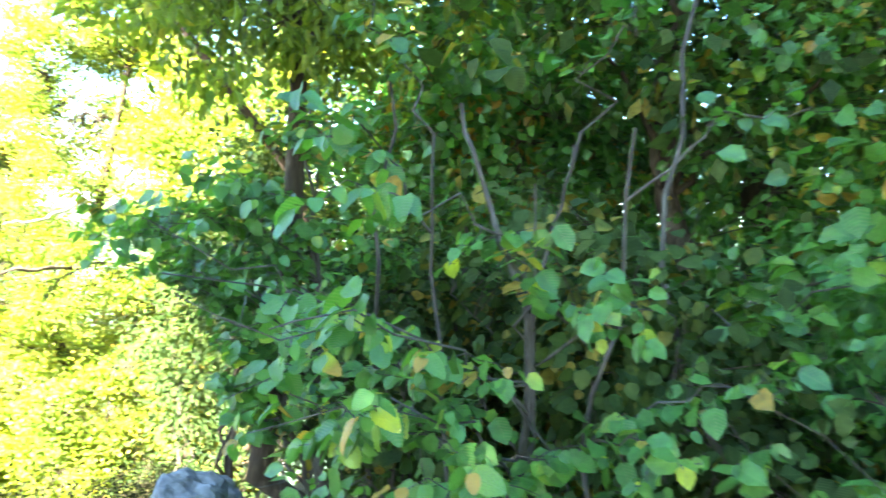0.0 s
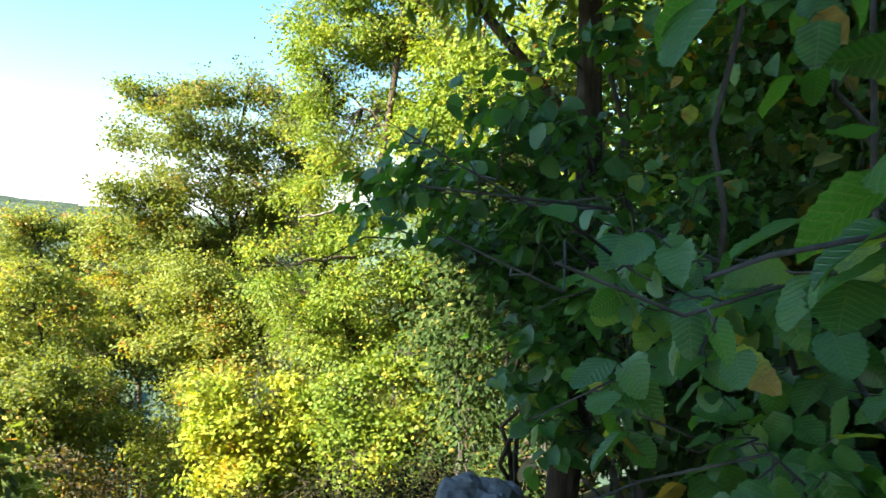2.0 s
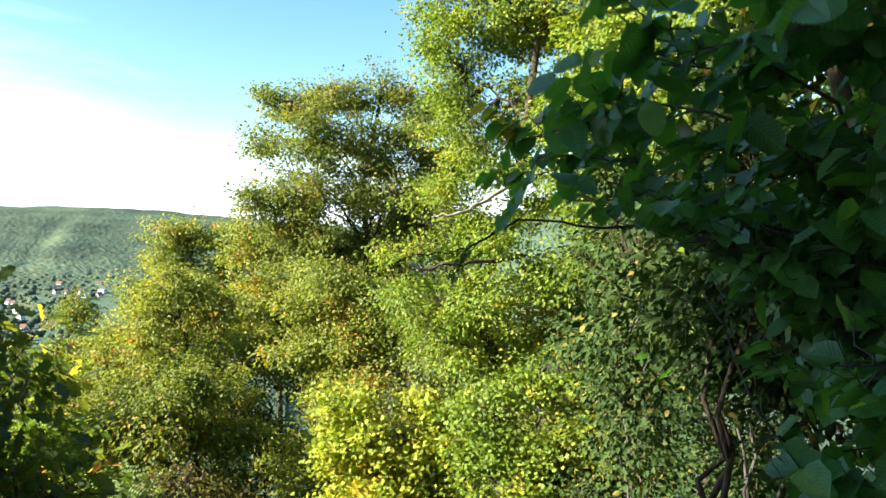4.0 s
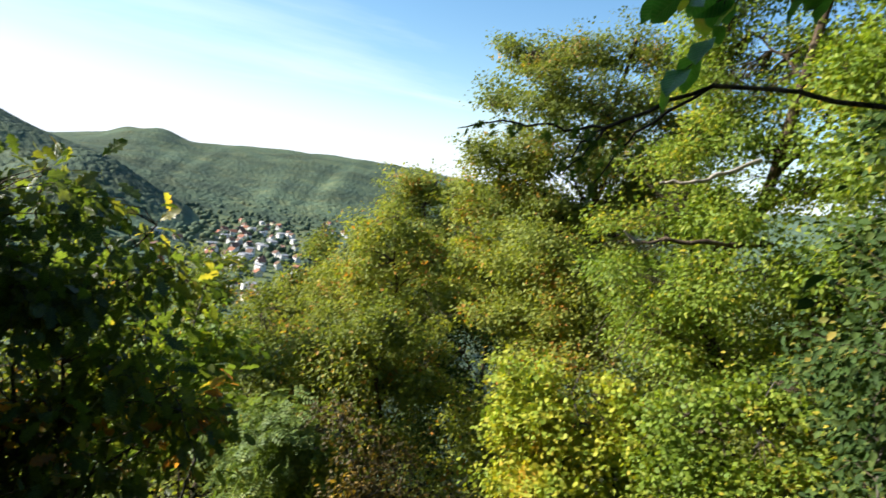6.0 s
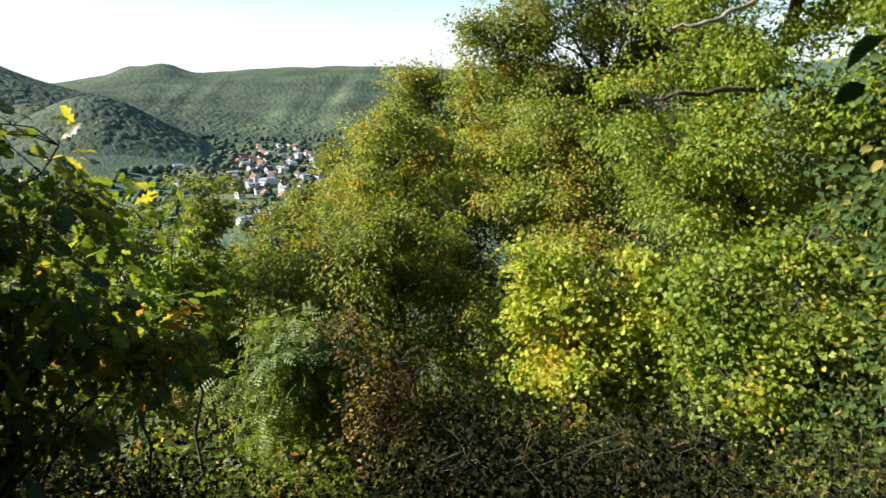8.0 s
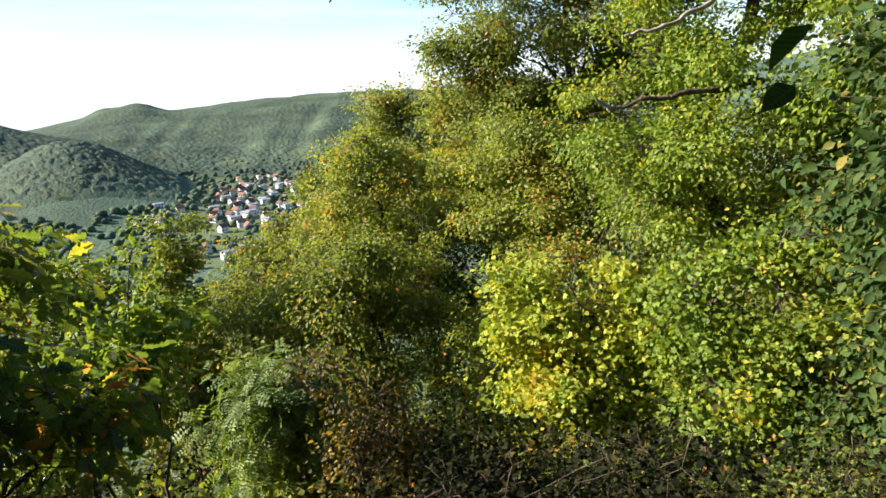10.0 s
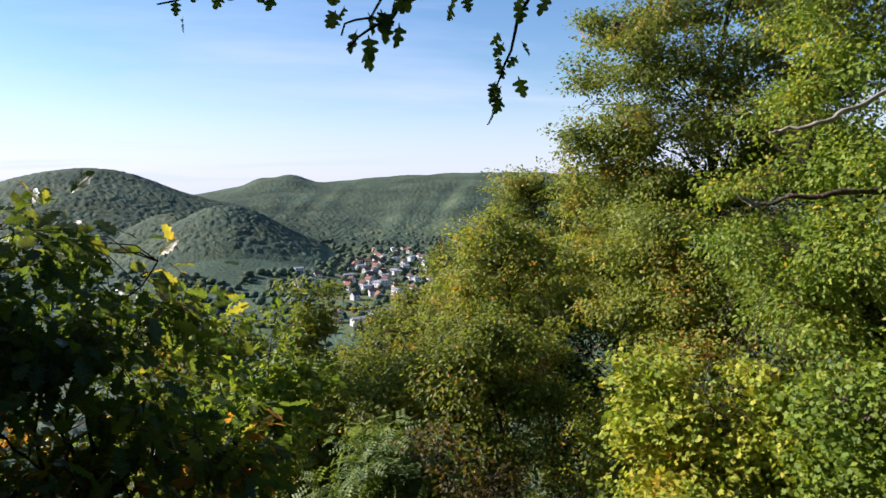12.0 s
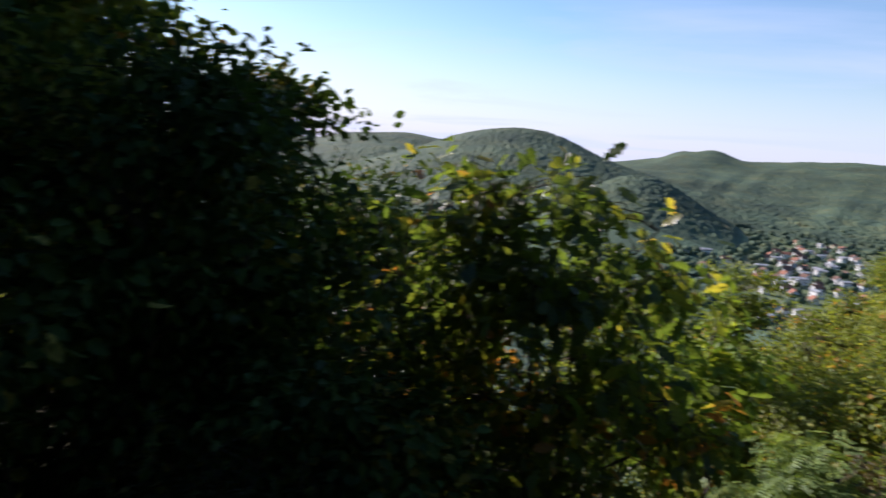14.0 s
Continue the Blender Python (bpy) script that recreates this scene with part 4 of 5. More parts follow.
tree_at("young_maple", 45.0, 8.0, [(0.55, -0.75, 0.38, 0.30, 0), (0.0, -0.65, 0.45, 0.35, 0), (-0.6, -0.5, 0.45, 0.35, 0), (0.6, -1.4, 0.5, 0.35, -0.2), (-0.1, -1.4, 0.55, 0.4, -0.3), (-0.8, -1.3, 0.5, 0.4, -0.1), (0.3, -2.2, 0.7, 0.5, -0.2), (-0.6, -2.2, 0.7, 0.5, -0.1)],
        "bushy green young maple", clumps=760, per=18, leaf=0.058, shape=PALMATE, mat=BRIGHT, trunk=0.05, limbs=10, seed=23, spread=0.25, bark=GREYBARK, lump=0.5)
crown_tree(86.0, 8.2, -1.55, 0.65, -3.9, "pale green feathery robinia sapling", name="robinia", clumps=230, per=9, leaf=0.22, shape=COMPOUND, mat=ROBINIA, trunk=0.035, limbs=8, seed=24, spread=0.25, droop=0.7)
crown_tree(78.6, 6.8, -1.15, 0.55, -3.2, "sparse shrub with rusty brown leaves", name="rusty_shrub", clumps=170, per=10, leaf=0.065, mat=RUSTY, trunk=0.025, limbs=9, seed=25, spread=0.2, stems=3)
crown_tree(95.3, 6.7, 0.52, 0.36, -2.2, "slender oak sapling with sunlit leaves", name="oak_sapling", clumps=95, per=9, leaf=0.11, shape=OAK_LITE, mat=BRIGHT, trunk=0.026, limbs=8, seed=26, spread=0.13, twig_share=1.0, bark=GREYBARK)
crown_tree(99.6, 6.5, 0.42, 0.42, -2.1, "slender oak sapling with yellowing leaves", name="oak_sapling", clumps=110, per=9, leaf=0.11, shape=OAK_LITE, mat=BRIGHT, trunk=0.026, limbs=8, seed=27, spread=0.13, twig_share=1.0, bark=GREYBARK)
crown_tree(92.8, 12.0, 0.05, 0.42, -3.6, "narrow pointed young tree", name="young_tree", clumps=240, per=18, leaf=0.075, mat=GREEN, trunk=0.035, limbs=8, seed=28, spread=0.16, lobes=0)


def dead_bough(parent, name, pts, r0, mat=DEADWOOD):
    """A bare bough, given in world places, as a part of its tree."""
    p = np.array(pts, float)
    t = np.linspace(0, len(p) - 1, 5 * (len(p) - 1) + 1)
    q = np.stack([np.interp(t, np.arange(len(p)), p[:, k]) for k in range(3)], 1)
    k = np.arange(len(t))
    q[1:-1] += (r0 * 0.5 * np.stack([np.sin(2.1 * k), np.cos(1.7 * k), np.sin(1.3 * k + 1)], 1))[1:-1]
    rad = np.linspace(r0, r0 * 0.45, len(t)) * (1 + 0.22 * np.sin(2.7 * k))
    part(name, tubes(name, [np.hstack([q - np.array(parent.location), rad[:, None]])], mat, 8), parent)


dead_bough(broad, "broken_bough", [(*at(46, 10.0), 1.22), (*at(51, 9.2), 1.12), (*at(54.5, 9.0), 1.08), (*at(56.6, 8.95), 0.98)], 0.042, BARK)
dead_bough(broad, "bough_stub", [(*at(56.6, 8.95), 0.98), (*at(57.3, 8.9), 1.03), (*at(58.0, 8.85), 1.13)], 0.036)
dead_bough(broad, "bare_bough", [(*at(48, 10.0), 2.4), (*at(51.2, 9.3), 2.05), (*at(53.0, 9.0), 1.90), (*at(54.8, 8.95), 1.87), (*at(55.8, 8.9), 1.83)], 0.034)
g = np.random.default_rng(49)
for _ in range(7):
    a0, z0 = g.uniform(54.5, 59.5), g.uniform(-0.55, 0.2)
    dead_bough(broad, "dead_twig", [(*at(a0 - 0.6, 9.3), z0), (*at(a0, 9.0), z0 - 0.12), (*at(a0 + g.normal(0, 0.7), 8.85), z0 - g.uniform(0.2, 0.5))], 0.007, TWIG)

# oak thicket against the light
tree_at("oak_bush", 111.5, 4.2, [(0.0, 0.86, 0.32, 0.26, 0), (0.45, 0.80, 0.35, 0.28, 0), (-0.45, 0.62, 0.34, 0.28, 0), (-0.75, 0.36, 0.30, 0.28, 0), (0.0, 0.38, 0.62, 0.40, 0), (0.6, 0.25, 0.5, 0.45, 0.1), (-0.5, -0.05, 0.55, 0.4, 0), (0.1, -0.5, 0.8, 0.5, 0), (-0.9, -0.4, 0.4, 0.4, 0)],
        "dark oak bush with large lobed leaves, lit from behind", clumps=430, per=6, leaf=0.125, shape=OAKLEAF, mat=OAK, trunk=0.04, limbs=22, seed=31, twig_share=1.0, spread=0.17, stems=4, lump=0.5, shell=0.6)
crown_tree(121.5, 4.8, 1.25, 0.75, -1.8, "thin dark oak bush with crooked stems", name="oak_bush", clumps=130, per=7, leaf=0.115, shape=OAKLEAF, mat=OAK, trunk=0.03, limbs=12, seed=32, twig_share=1.0, spread=0.11, stems=3, lump=0.6)
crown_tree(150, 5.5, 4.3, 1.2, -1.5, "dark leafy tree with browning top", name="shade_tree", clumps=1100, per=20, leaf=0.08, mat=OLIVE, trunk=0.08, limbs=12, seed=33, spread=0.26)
# out of view; added to keep the sun off the lookout
crown_tree(164, 5.6, 7.5, 1.7, -0.6, "tall unseen tree added to shade the lookout", name="shade_tree", clumps=1500, per=20, leaf=0.085, mat=SHADELEAF, trunk=0.16, limbs=14, seed=34, spread=0.3)
crown_tree(127, 7.8, 1.5, 1.5, -2.5, "dark leafy tree behind the oak bush", name="shade_tree", clumps=600, per=18, leaf=0.09, mat=SHADELEAF, trunk=0.08, limbs=9, seed=35, spread=0.28)

crown_tree(137, 4.9, 1.9, 0.7, -1.6, "dark leafy tree crowding the edge of the lookout", name="shade_tree", clumps=460, per=18, leaf=0.08, mat=SHADELEAF, trunk=0.06, limbs=10, seed=135, spread=0.22)
crown_tree(20, 2.6, 3.4, 0.55, 0.0, "dark slender hazel at the edge of the drop", name="hazel_bush", category="bush", clumps=330, per=14, leaf=0.07, mat=SHADELEAF, trunk=0.03, limbs=10, seed=137, spread=0.18, stems=3)
crown_tree(144, 3.7, 2.0, 0.75, -1.4, "dense dark bush in shade beside the lookout", name="shade_bush", category="bush", clumps=620, per=15, leaf=0.075, mat=SHADELEAF, trunk=0.03, limbs=10, seed=36, spread=0.18, stems=3)
crown_tree(164, 3.3, 1.9, 0.7, -1.0, "dense dark bush against the light", name="shade_bush", category="bush", clumps=460, per=15, leaf=0.075, mat=SHADELEAF, trunk=0.03, limbs=10, seed=37, spread=0.18, stems=3)
crown_tree(130, 3.5, 0.5, 0.8, -1.8, "low dark bush below the lookout", name="shade_bush", category="bush", clumps=480, per=14, leaf=0.075, mat=SHADELEAF, trunk=0.03, limbs=8, seed=38, spread=0.18, stems=3)

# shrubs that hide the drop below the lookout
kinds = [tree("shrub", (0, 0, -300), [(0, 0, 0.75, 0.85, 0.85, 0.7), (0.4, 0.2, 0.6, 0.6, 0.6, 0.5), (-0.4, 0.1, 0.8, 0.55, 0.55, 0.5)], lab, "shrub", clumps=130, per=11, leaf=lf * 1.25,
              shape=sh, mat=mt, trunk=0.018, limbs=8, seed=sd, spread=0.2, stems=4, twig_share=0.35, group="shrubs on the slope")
         for lab, lf, sh, mt, sd in (("withered scrub on the steep slope, darkened for shade", 0.05, FAR_LEAF, SCRUB, 41), ("leafy green shrub on the steep slope", 0.065, FAR_LEAF, GREEN, 42),
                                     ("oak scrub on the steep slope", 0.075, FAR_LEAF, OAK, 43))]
g = np.random.default_rng(50)
spots = [(az, r) for r, step in ((2.6, 22), (3.6, 16), (4.8, 13), (6.3, 11), (8.2, 10), (10.5, 10), (13, 11)) for az in np.arange(38, 158, step)]
for i, (az, r) in enumerate(spots):
    az, r = az + g.normal(0, 3), r + g.normal(0, 0.25)
    x, y, z = foot(az, r, 0.08)
    # nearest and leftmost shrubs take the scrub whose colour carries the shade
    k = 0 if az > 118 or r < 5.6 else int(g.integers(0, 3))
    s = g.uniform(0.75, 1.15) * (0.58 if r < 4.2 else 0.95 if r < 7 else 1.5)
    m = pose(x, y, z, 0, 0, g.uniform(0, 360)) @ Matrix.Diagonal((s, s, s, 1))
    if i < 3:
        kinds[i].matrix_basis = m
    else:
        c = copy_thing(kinds[k], m)
        c.scale = (s, s, s)

slope = tree("slope_tree", (0, 0, -300), [(0, 0, 3.4, 1.5, 1.5, 2.4), (0.7, 0.2, 2.2, 1.2, 1.2, 1.4), (-0.6, -0.4, 4.4, 1.1, 1.1, 1.3)], "leafy tree on the steep wooded slope", "tree", clumps=200, per=12, leaf=0.20,
             shape=FAR_LEAF, mat=GREEN, trunk=0.08, limbs=9, seed=67, spread=0.34, group="slope trees", lump=0.6, twig_share=0.2)
for i, (az, r) in enumerate([(az, r) for r, step in ((17, 12), (22, 10), (29, 9)) for az in np.arange(44, 128, step)]):
    az, r = az + g.normal(0, 2), r + g.normal(0, 1.2)
    x, y, z = foot(az, r, 0.1)
    s = g.uniform(0.7, 1.05)
    if i:
        copy_thing(slope, pose(x, y, z, 0, 0, g.uniform(0, 360))).scale = (s, s, s)
    else:
        slope.matrix_basis = pose(x, y, z)

# forest uphill closes the place; unseen trees behind are added to shade the path
woods = []
for i, (h, rad, lf, mt, sh, lab) in enumerate(((12.5, 2.6, 0.10, SHADELEAF, FAR_LEAF, "tall forest tree on the shaded slope"), (10.5, 2.4, 0.10, SHADELEAF, FAR_LEAF, "leafy forest tree on the shaded slope"))):
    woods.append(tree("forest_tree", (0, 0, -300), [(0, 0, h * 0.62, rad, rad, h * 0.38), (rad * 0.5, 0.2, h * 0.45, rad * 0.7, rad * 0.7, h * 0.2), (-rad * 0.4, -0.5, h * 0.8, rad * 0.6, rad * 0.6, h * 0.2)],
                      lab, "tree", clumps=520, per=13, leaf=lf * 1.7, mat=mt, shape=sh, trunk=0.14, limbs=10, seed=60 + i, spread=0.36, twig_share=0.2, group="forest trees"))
plan = ((-3.9, -3.8), (-1.6, -6.2), at(159, 8.6), at(162, 12.0), (-3.0, -6.4), (3.4, -7.4), (-4.6, -7.2), (-2.9, -9.5), (8.8, -2.8), (6.6, 2.6), (3.4, 5.6), (1.2, 7.6), (-1.4, 8.8), (5.5, 7.5), (2.4, 10.2), (-3.0, 11.5), (0.4, 5.9), (9, -7), (1.6, -6.0), (1.0, -10.5), (-6.5, -11.5))
for i, (x, y) in enumerate(plan):
    s = g.uniform(0.85, 1.15)
    m = pose(x, y, ground_z(x, y) - 0.05, 0, 0, g.uniform(0, 360))
    if i < 2:
        woods[i].matrix_basis = m
    else:
        copy_thing(woods[i % 2], m).scale = (s, s, s)


thick = tree("thicket_tree", (0, 0, -300), [(0, 0, 2.2, 1.5, 1.5, 2.0), (0.6, 0.3, 3.6, 1.3, 1.3, 1.3), (-0.7, -0.2, 1.2, 1.1, 1.1, 1.1)], "young forest tree with leaves down to the ground", "tree", clumps=240, per=13, leaf=0.115,
             shape=ROUNDISH, mat=HAZEL, trunk=0.05, limbs=10, seed=66, spread=0.32, stems=2, group="thicket trees")
plan = ((2.6, 4.6), (1.2, 5.4), (-0.6, 6.2), (3.6, 7.2), (1.6, 8.6), (-1.8, 7.4), (4.8, 4.6), (0.2, 9.8), (5.8, 5.4), (-2.2, 9.6), (3.4, 10.6), (-1.2, 11.4), (5.4, 9.4), (4.3, 2.0), (6.5, 3.2), (0.8, 12.6), (2.6, 12.6), (4.4, 11.8), (-0.6, 13.6), (-1.9, 7.6), (-1.3, 6.9), (-2.3, 9.0))
for i, (x, y) in enumerate(plan):
    m = pose(x, y, ground_z(x, y) - 0.05, 0, 0, 67 * i)
    s = g.uniform(0.85, 1.15)
    if i:
        copy_thing(thick, m).scale = (s, s, s)
    else:
        thick.matrix_basis = m


# ---- hazel beside the path ----
def build_hazel(base_xy, label, stems, ends, fork_by, pieces, seed, fullness=1.0):
    rng = np.random.default_rng(seed)
    base = np.array([*base_xy, ground_z(*base_xy)])
    root = thing("hazel_bush", base, label, "bush")
    fork = base + np.array(fork_by)
    wood = []
    for o, b, r0, r1 in stems:
        a = fork if o is None else base + np.array(o)
        b = fork if b is None else b
        q = bend(np.array(a) - base, np.array(b) - base, r0, r1, 10, 0, 0.03, rng)
        wood.append(q[:, :3] + base)
        part("stem", tubes("stem", [q], GREYBARK, 8), root)
    wood = np.concatenate(wood)
    pos, size, tip, face, near = [], [], [], [], []
    for e in ends:
        e = np.array(e)
        low = wood[wood[:, 2] < max(e[2] - 0.25, base[2] + 0.4)]
        near_by = np.argsort(np.linalg.norm(low - e, axis=1))[:4]
        src = low[rng.choice(near_by)]
        p = bend(src - base, e - base, 0.007, 0.002, 10, 0.12, 0.09, rng)
        along = unit(e - src)
        lines = [p]
        for _ in range(int((8 + 4 * rng.random()) * fullness)):
            t = rng.uniform(0.3, 1.0)
            c = np.array([np.interp(t, np.linspace(0, 1, 10), p[:, k]) for k in range(3)])
            d = unit(along * 0.7 + rng.normal(0, 0.7, 3) * (1, 1, 0.6))
            length = rng.uniform(0.10, 0.24)
            twig = bend(c, c + d * length, 0.0022, 0.001, 5, -0.02, 0.1, rng)
            if not clear_of_path(twig[:, :3] + base, 0.30).all():
                continue
            lines.append(twig)
            across = unit(np.cross(d, (0, 0, 1)))
            n = int(rng.integers(4, 7))
            for k in range(n):
                q = (k + 1) / n
                side = across * (1 if k % 2 else -1) if k < n - 1 else d * 0
                pos.append(c + d * length * q + (0, 0, -0.01))
                tip.append(side * 0.8 + d * 0.55 + (0, 0, -0.55) + rng.normal(0, 0.22, 3))
                face.append(np.array([-0.35, -0.30, 0.75]) + rng.normal(0, 0.36, 3))
                size.append(0.078 * rng.uniform(0.5, 1.3))
        keep = [lines[0]] + lines[1:]
        part("branch", tubes("branch", keep, GREYBARK, 5), root)
    pos, tip, face, size = np.array(pos), np.array(tip), np.array(face), np.array(size)
    ok = clear_of_path(pos + base + unit(tip) * 0.04)
    pos, tip, face, size = pos[ok], tip[ok], face[ok], size[ok]
    front = pos[:, 1] + 0.35 * np.abs(pos[:, 0] + 0.6)        # the side towards the path first
    order = np.argsort(front)
    first, rest = order[:pieces], order[pieces:]
    shapes = []
    for fold, droop, tw, w in ((0.10, 0.18, 0.05, 0.43), (0.22, 0.30, -0.08, 0.40), (0.05, 0.08, 0.0, 0.46), (0.16, 0.42, 0.10, 0.38)):
        V, F, UV = leaf_strip(toothed(15, w), fold, droop, tw)
        shapes.append(mesh_np("leaf", V, F, HAZEL, UV))
    for i in first:
        y = unit(tip[i])
        x = unit(np.cross(y, face[i]))
        z = np.cross(x, y)
        ob = part("leaf", shapes[int(rng.integers(0, 4))], root)
        m = Matrix([[*(x * size[i])[:1], y[0] * size[i], z[0] * size[i], pos[i][0]], [x[1] * size[i], y[1] * size[i], z[1] * size[i], pos[i][1]],
                    [x[2] * size[i], y[2] * size[i], z[2] * size[i], pos[i][2]], [0, 0, 0, 1]])
        ob.matrix_basis = m
    v, F, uv = leaf_cloud(HAZEL_LIGHT, pos[rest], size[rest], tip[rest], face[rest])
    part("foliage", mesh_np("foliage", v, F, HAZEL, uv), root, kind="stuff")


build_hazel((-0.15, 3.15), "hazel bush with grey stems and round toothed leaves, a few yellow",
            [((0, 0, 0), None, 0.020, 0.017), (None, (-0.42, 2.75, 2.45), 0.014, 0.008), (None, (0.02, 2.75, 2.3), 0.011, 0.005), ((0.25, 0, 0), (0.22, 2.9, 2.4), 0.014, 0.007),
             ((0.6, 0.5, 0), (0.42, 3.9, 3.3), 0.020, 0.011), ((-0.2, 0, 0), (-0.55, 2.85, 2.2), 0.012, 0.007), ((0.1, -0.1, 0), (-0.1, 2.7, 2.15), 0.008, 0.004)],
            [(-1.30, 2.15, 1.90), (-1.0, 1.95, 1.68), (-0.93, 1.80, 1.75), (-0.66, 1.72, 1.66), (-0.47, 1.62, 1.66), (-0.82, 2.25, 1.55), (-0.66, 2.35, 1.32), (-0.28, 2.35, 1.5), (-0.1, 2.4, 1.9), (-0.75, 2.2, 2.25),
             (-1.05, 2.3, 1.30), (0.35, 2.4, 1.75), (0.75, 2.6, 1.5), (1.15, 2.9, 1.9), (0.9, 3.2, 2.5), (0.3, 2.35, 1.15), (-0.2, 2.2, 1.05), (0.8, 2.3, 0.95), (-1.0, 2.5, 0.95), (0.25, 2.8, 2.9), (-0.9, 2.8, 2.9), (1.5, 3.0, 1.2),
             (-0.5, 2.0, 2.05), (-0.75, 2.0, 1.3), (-0.35, 1.95, 1.45),
             (0.1, 2.2, 1.3), (0.5, 2.3, 1.35), (-0.15, 2.05, 1.2), (0.25, 2.1, 0.9), (0.7, 2.5, 1.2), (-0.5, 2.1, 0.95), (0.0, 2.3, 0.7), (0.45, 2.2, 0.65)], (0.05, -0.35, 1.5), 300, 71)
build_hazel((-1.35, 3.95), "hazel bush reaching over the path with broad leaves", [((0, 0, 0), None, 0.035, 0.025), (None, (-1.5, 3.5, 2.6), 0.018, 0.008), ((0.1, 0.1, 0), (-1.1, 3.6, 2.8), 0.02, 0.01), ((-0.15, 0, 0), (-1.75, 3.6, 2.2), 0.016, 0.008)],
            [(-1.5, 2.95, 2.1), (-1.75, 3.0, 2.0), (-2.0, 3.05, 1.95), (-2.38, 3.08, 1.80), (-2.25, 3.3, 1.95), (-1.9, 3.2, 2.15), (-2.0, 3.4, 1.75), (-1.75, 3.3, 1.6), (-1.7, 3.4, 1.3), (-1.85, 3.45, 1.05), (-1.6, 3.25, 0.95),
             (-1.9, 3.5, 1.45), (-1.55, 3.2, 1.75), (-1.3, 3.1, 1.5), (-1.25, 3.2, 1.15), (-2.1, 3.75, 1.6), (-2.15, 3.8, 1.2), (-1.4, 3.3, 2.4), (-2.0, 3.7, 2.2), (-2.3, 3.42, 1.60), (-2.12, 3.36, 1.57), (-2.48, 3.75, 1.66), (-2.62, 3.5, 1.68), (-2.05, 3.48, 1.42), (-2.2, 3.6, 1.5), (-1.98, 3.5, 1.12), (-1.75, 3.2, 1.35),
             (-3.3, 3.95, 1.90), (-3.05, 3.75, 1.86), (-3.2, 3.8, 2.0), (-2.85, 3.9, 1.9)], (-0.1, -0.2, 1.3), 250, 72, 1.7)

# understory behind and under the hazel; deeper bushes have shade in their leaf colour
for az_x, az_y, top, rad, mt, sh, lf, nm, lab, sd in ((0.3, 3.9, 2.2, 0.95, SHADELEAF, HAZEL_LITE, 0.08, "hazel_bush", "hazel bush in deep shade", 81), (1.7, 3.3, 2.1, 0.9, HAZEL, HAZEL_LITE, 0.075, "hazel_bush", "leafy hazel at the forest edge", 82),
                                                     (-1.0, 4.3, 1.9, 0.9, SHADELEAF, HAZEL_LITE, 0.075, "hazel_bush", "hazel bush under a leaning tree", 83), (-2.3, 5.6, 2.4, 1.0, SHADELEAF, SIMPLE, 0.06, "shrub", "dark green shrub under the trees", 84),
                                                     (1.0, 2.2, 0.75, 0.6, OAK, OAK_LITE, 0.07, "oak_scrub", "low oak scrub beside the path", 85), (0.1, 2.1, 0.55, 0.5, SHADELEAF, SIMPLE, 0.05, "shrub", "low leafy undergrowth beside the path", 86),
                                                     (2.4, 2.4, 1.6, 0.9, HAZEL, HAZEL_LITE, 0.075, "hazel_bush", "hazel bush beside the forest", 87), (-3.6, 6.9, 2.8, 0.8, SHADELEAF, SIMPLE, 0.06, "shrub", "tall dark shrub at the edge of the drop", 88), (-5.0, 7.2, 2.9, 0.6, SHADELEAF, SIMPLE, 0.07, "shrub", "tall dark shrub beside a hawthorn", 90), (-1.65, 5.05, 2.3, 0.7, HAZEL, HAZEL_LITE, 0.08, "hazel_bush", "dark hazel bush at the lookout", 89)):
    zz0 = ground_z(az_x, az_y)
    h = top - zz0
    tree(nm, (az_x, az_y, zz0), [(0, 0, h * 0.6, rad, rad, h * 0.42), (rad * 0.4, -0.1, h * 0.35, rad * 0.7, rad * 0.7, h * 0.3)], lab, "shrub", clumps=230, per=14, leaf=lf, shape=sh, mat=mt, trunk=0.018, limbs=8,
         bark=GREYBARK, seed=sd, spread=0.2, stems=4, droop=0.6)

# leaning tree with dark bark over the hazel
tx, ty = -1.6, 3.78
tree("leaning_tree", (tx, ty, ground_z(tx, ty)), [(-0.35, 0.0, 4.3, 0.9, 0.9, 0.8), (0.3, 0.3, 4.6, 1.4, 1.3, 1.1), (-0.3, -0.7, 3.2, 0.8, 0.7, 0.4), (0.1, 0.7, 5.6, 1.4, 1.4, 1.1), (0.0, -0.1, 3.1, 0.9, 0.7, 0.45), (-0.7, -0.4, 3.0, 0.6, 0.5, 0.4)],
     "leaning tree with dark cracked bark and drooping long leaves", "tree", clumps=800, per=15, leaf=0.09, shape=LONGISH, mat=BRIGHT, trunk=0.09, limbs=14, twig_share=1.0, limb_from=3.3, seed=91, spread=0.17, droop=0.9, lean=(-0.35, -0.3))


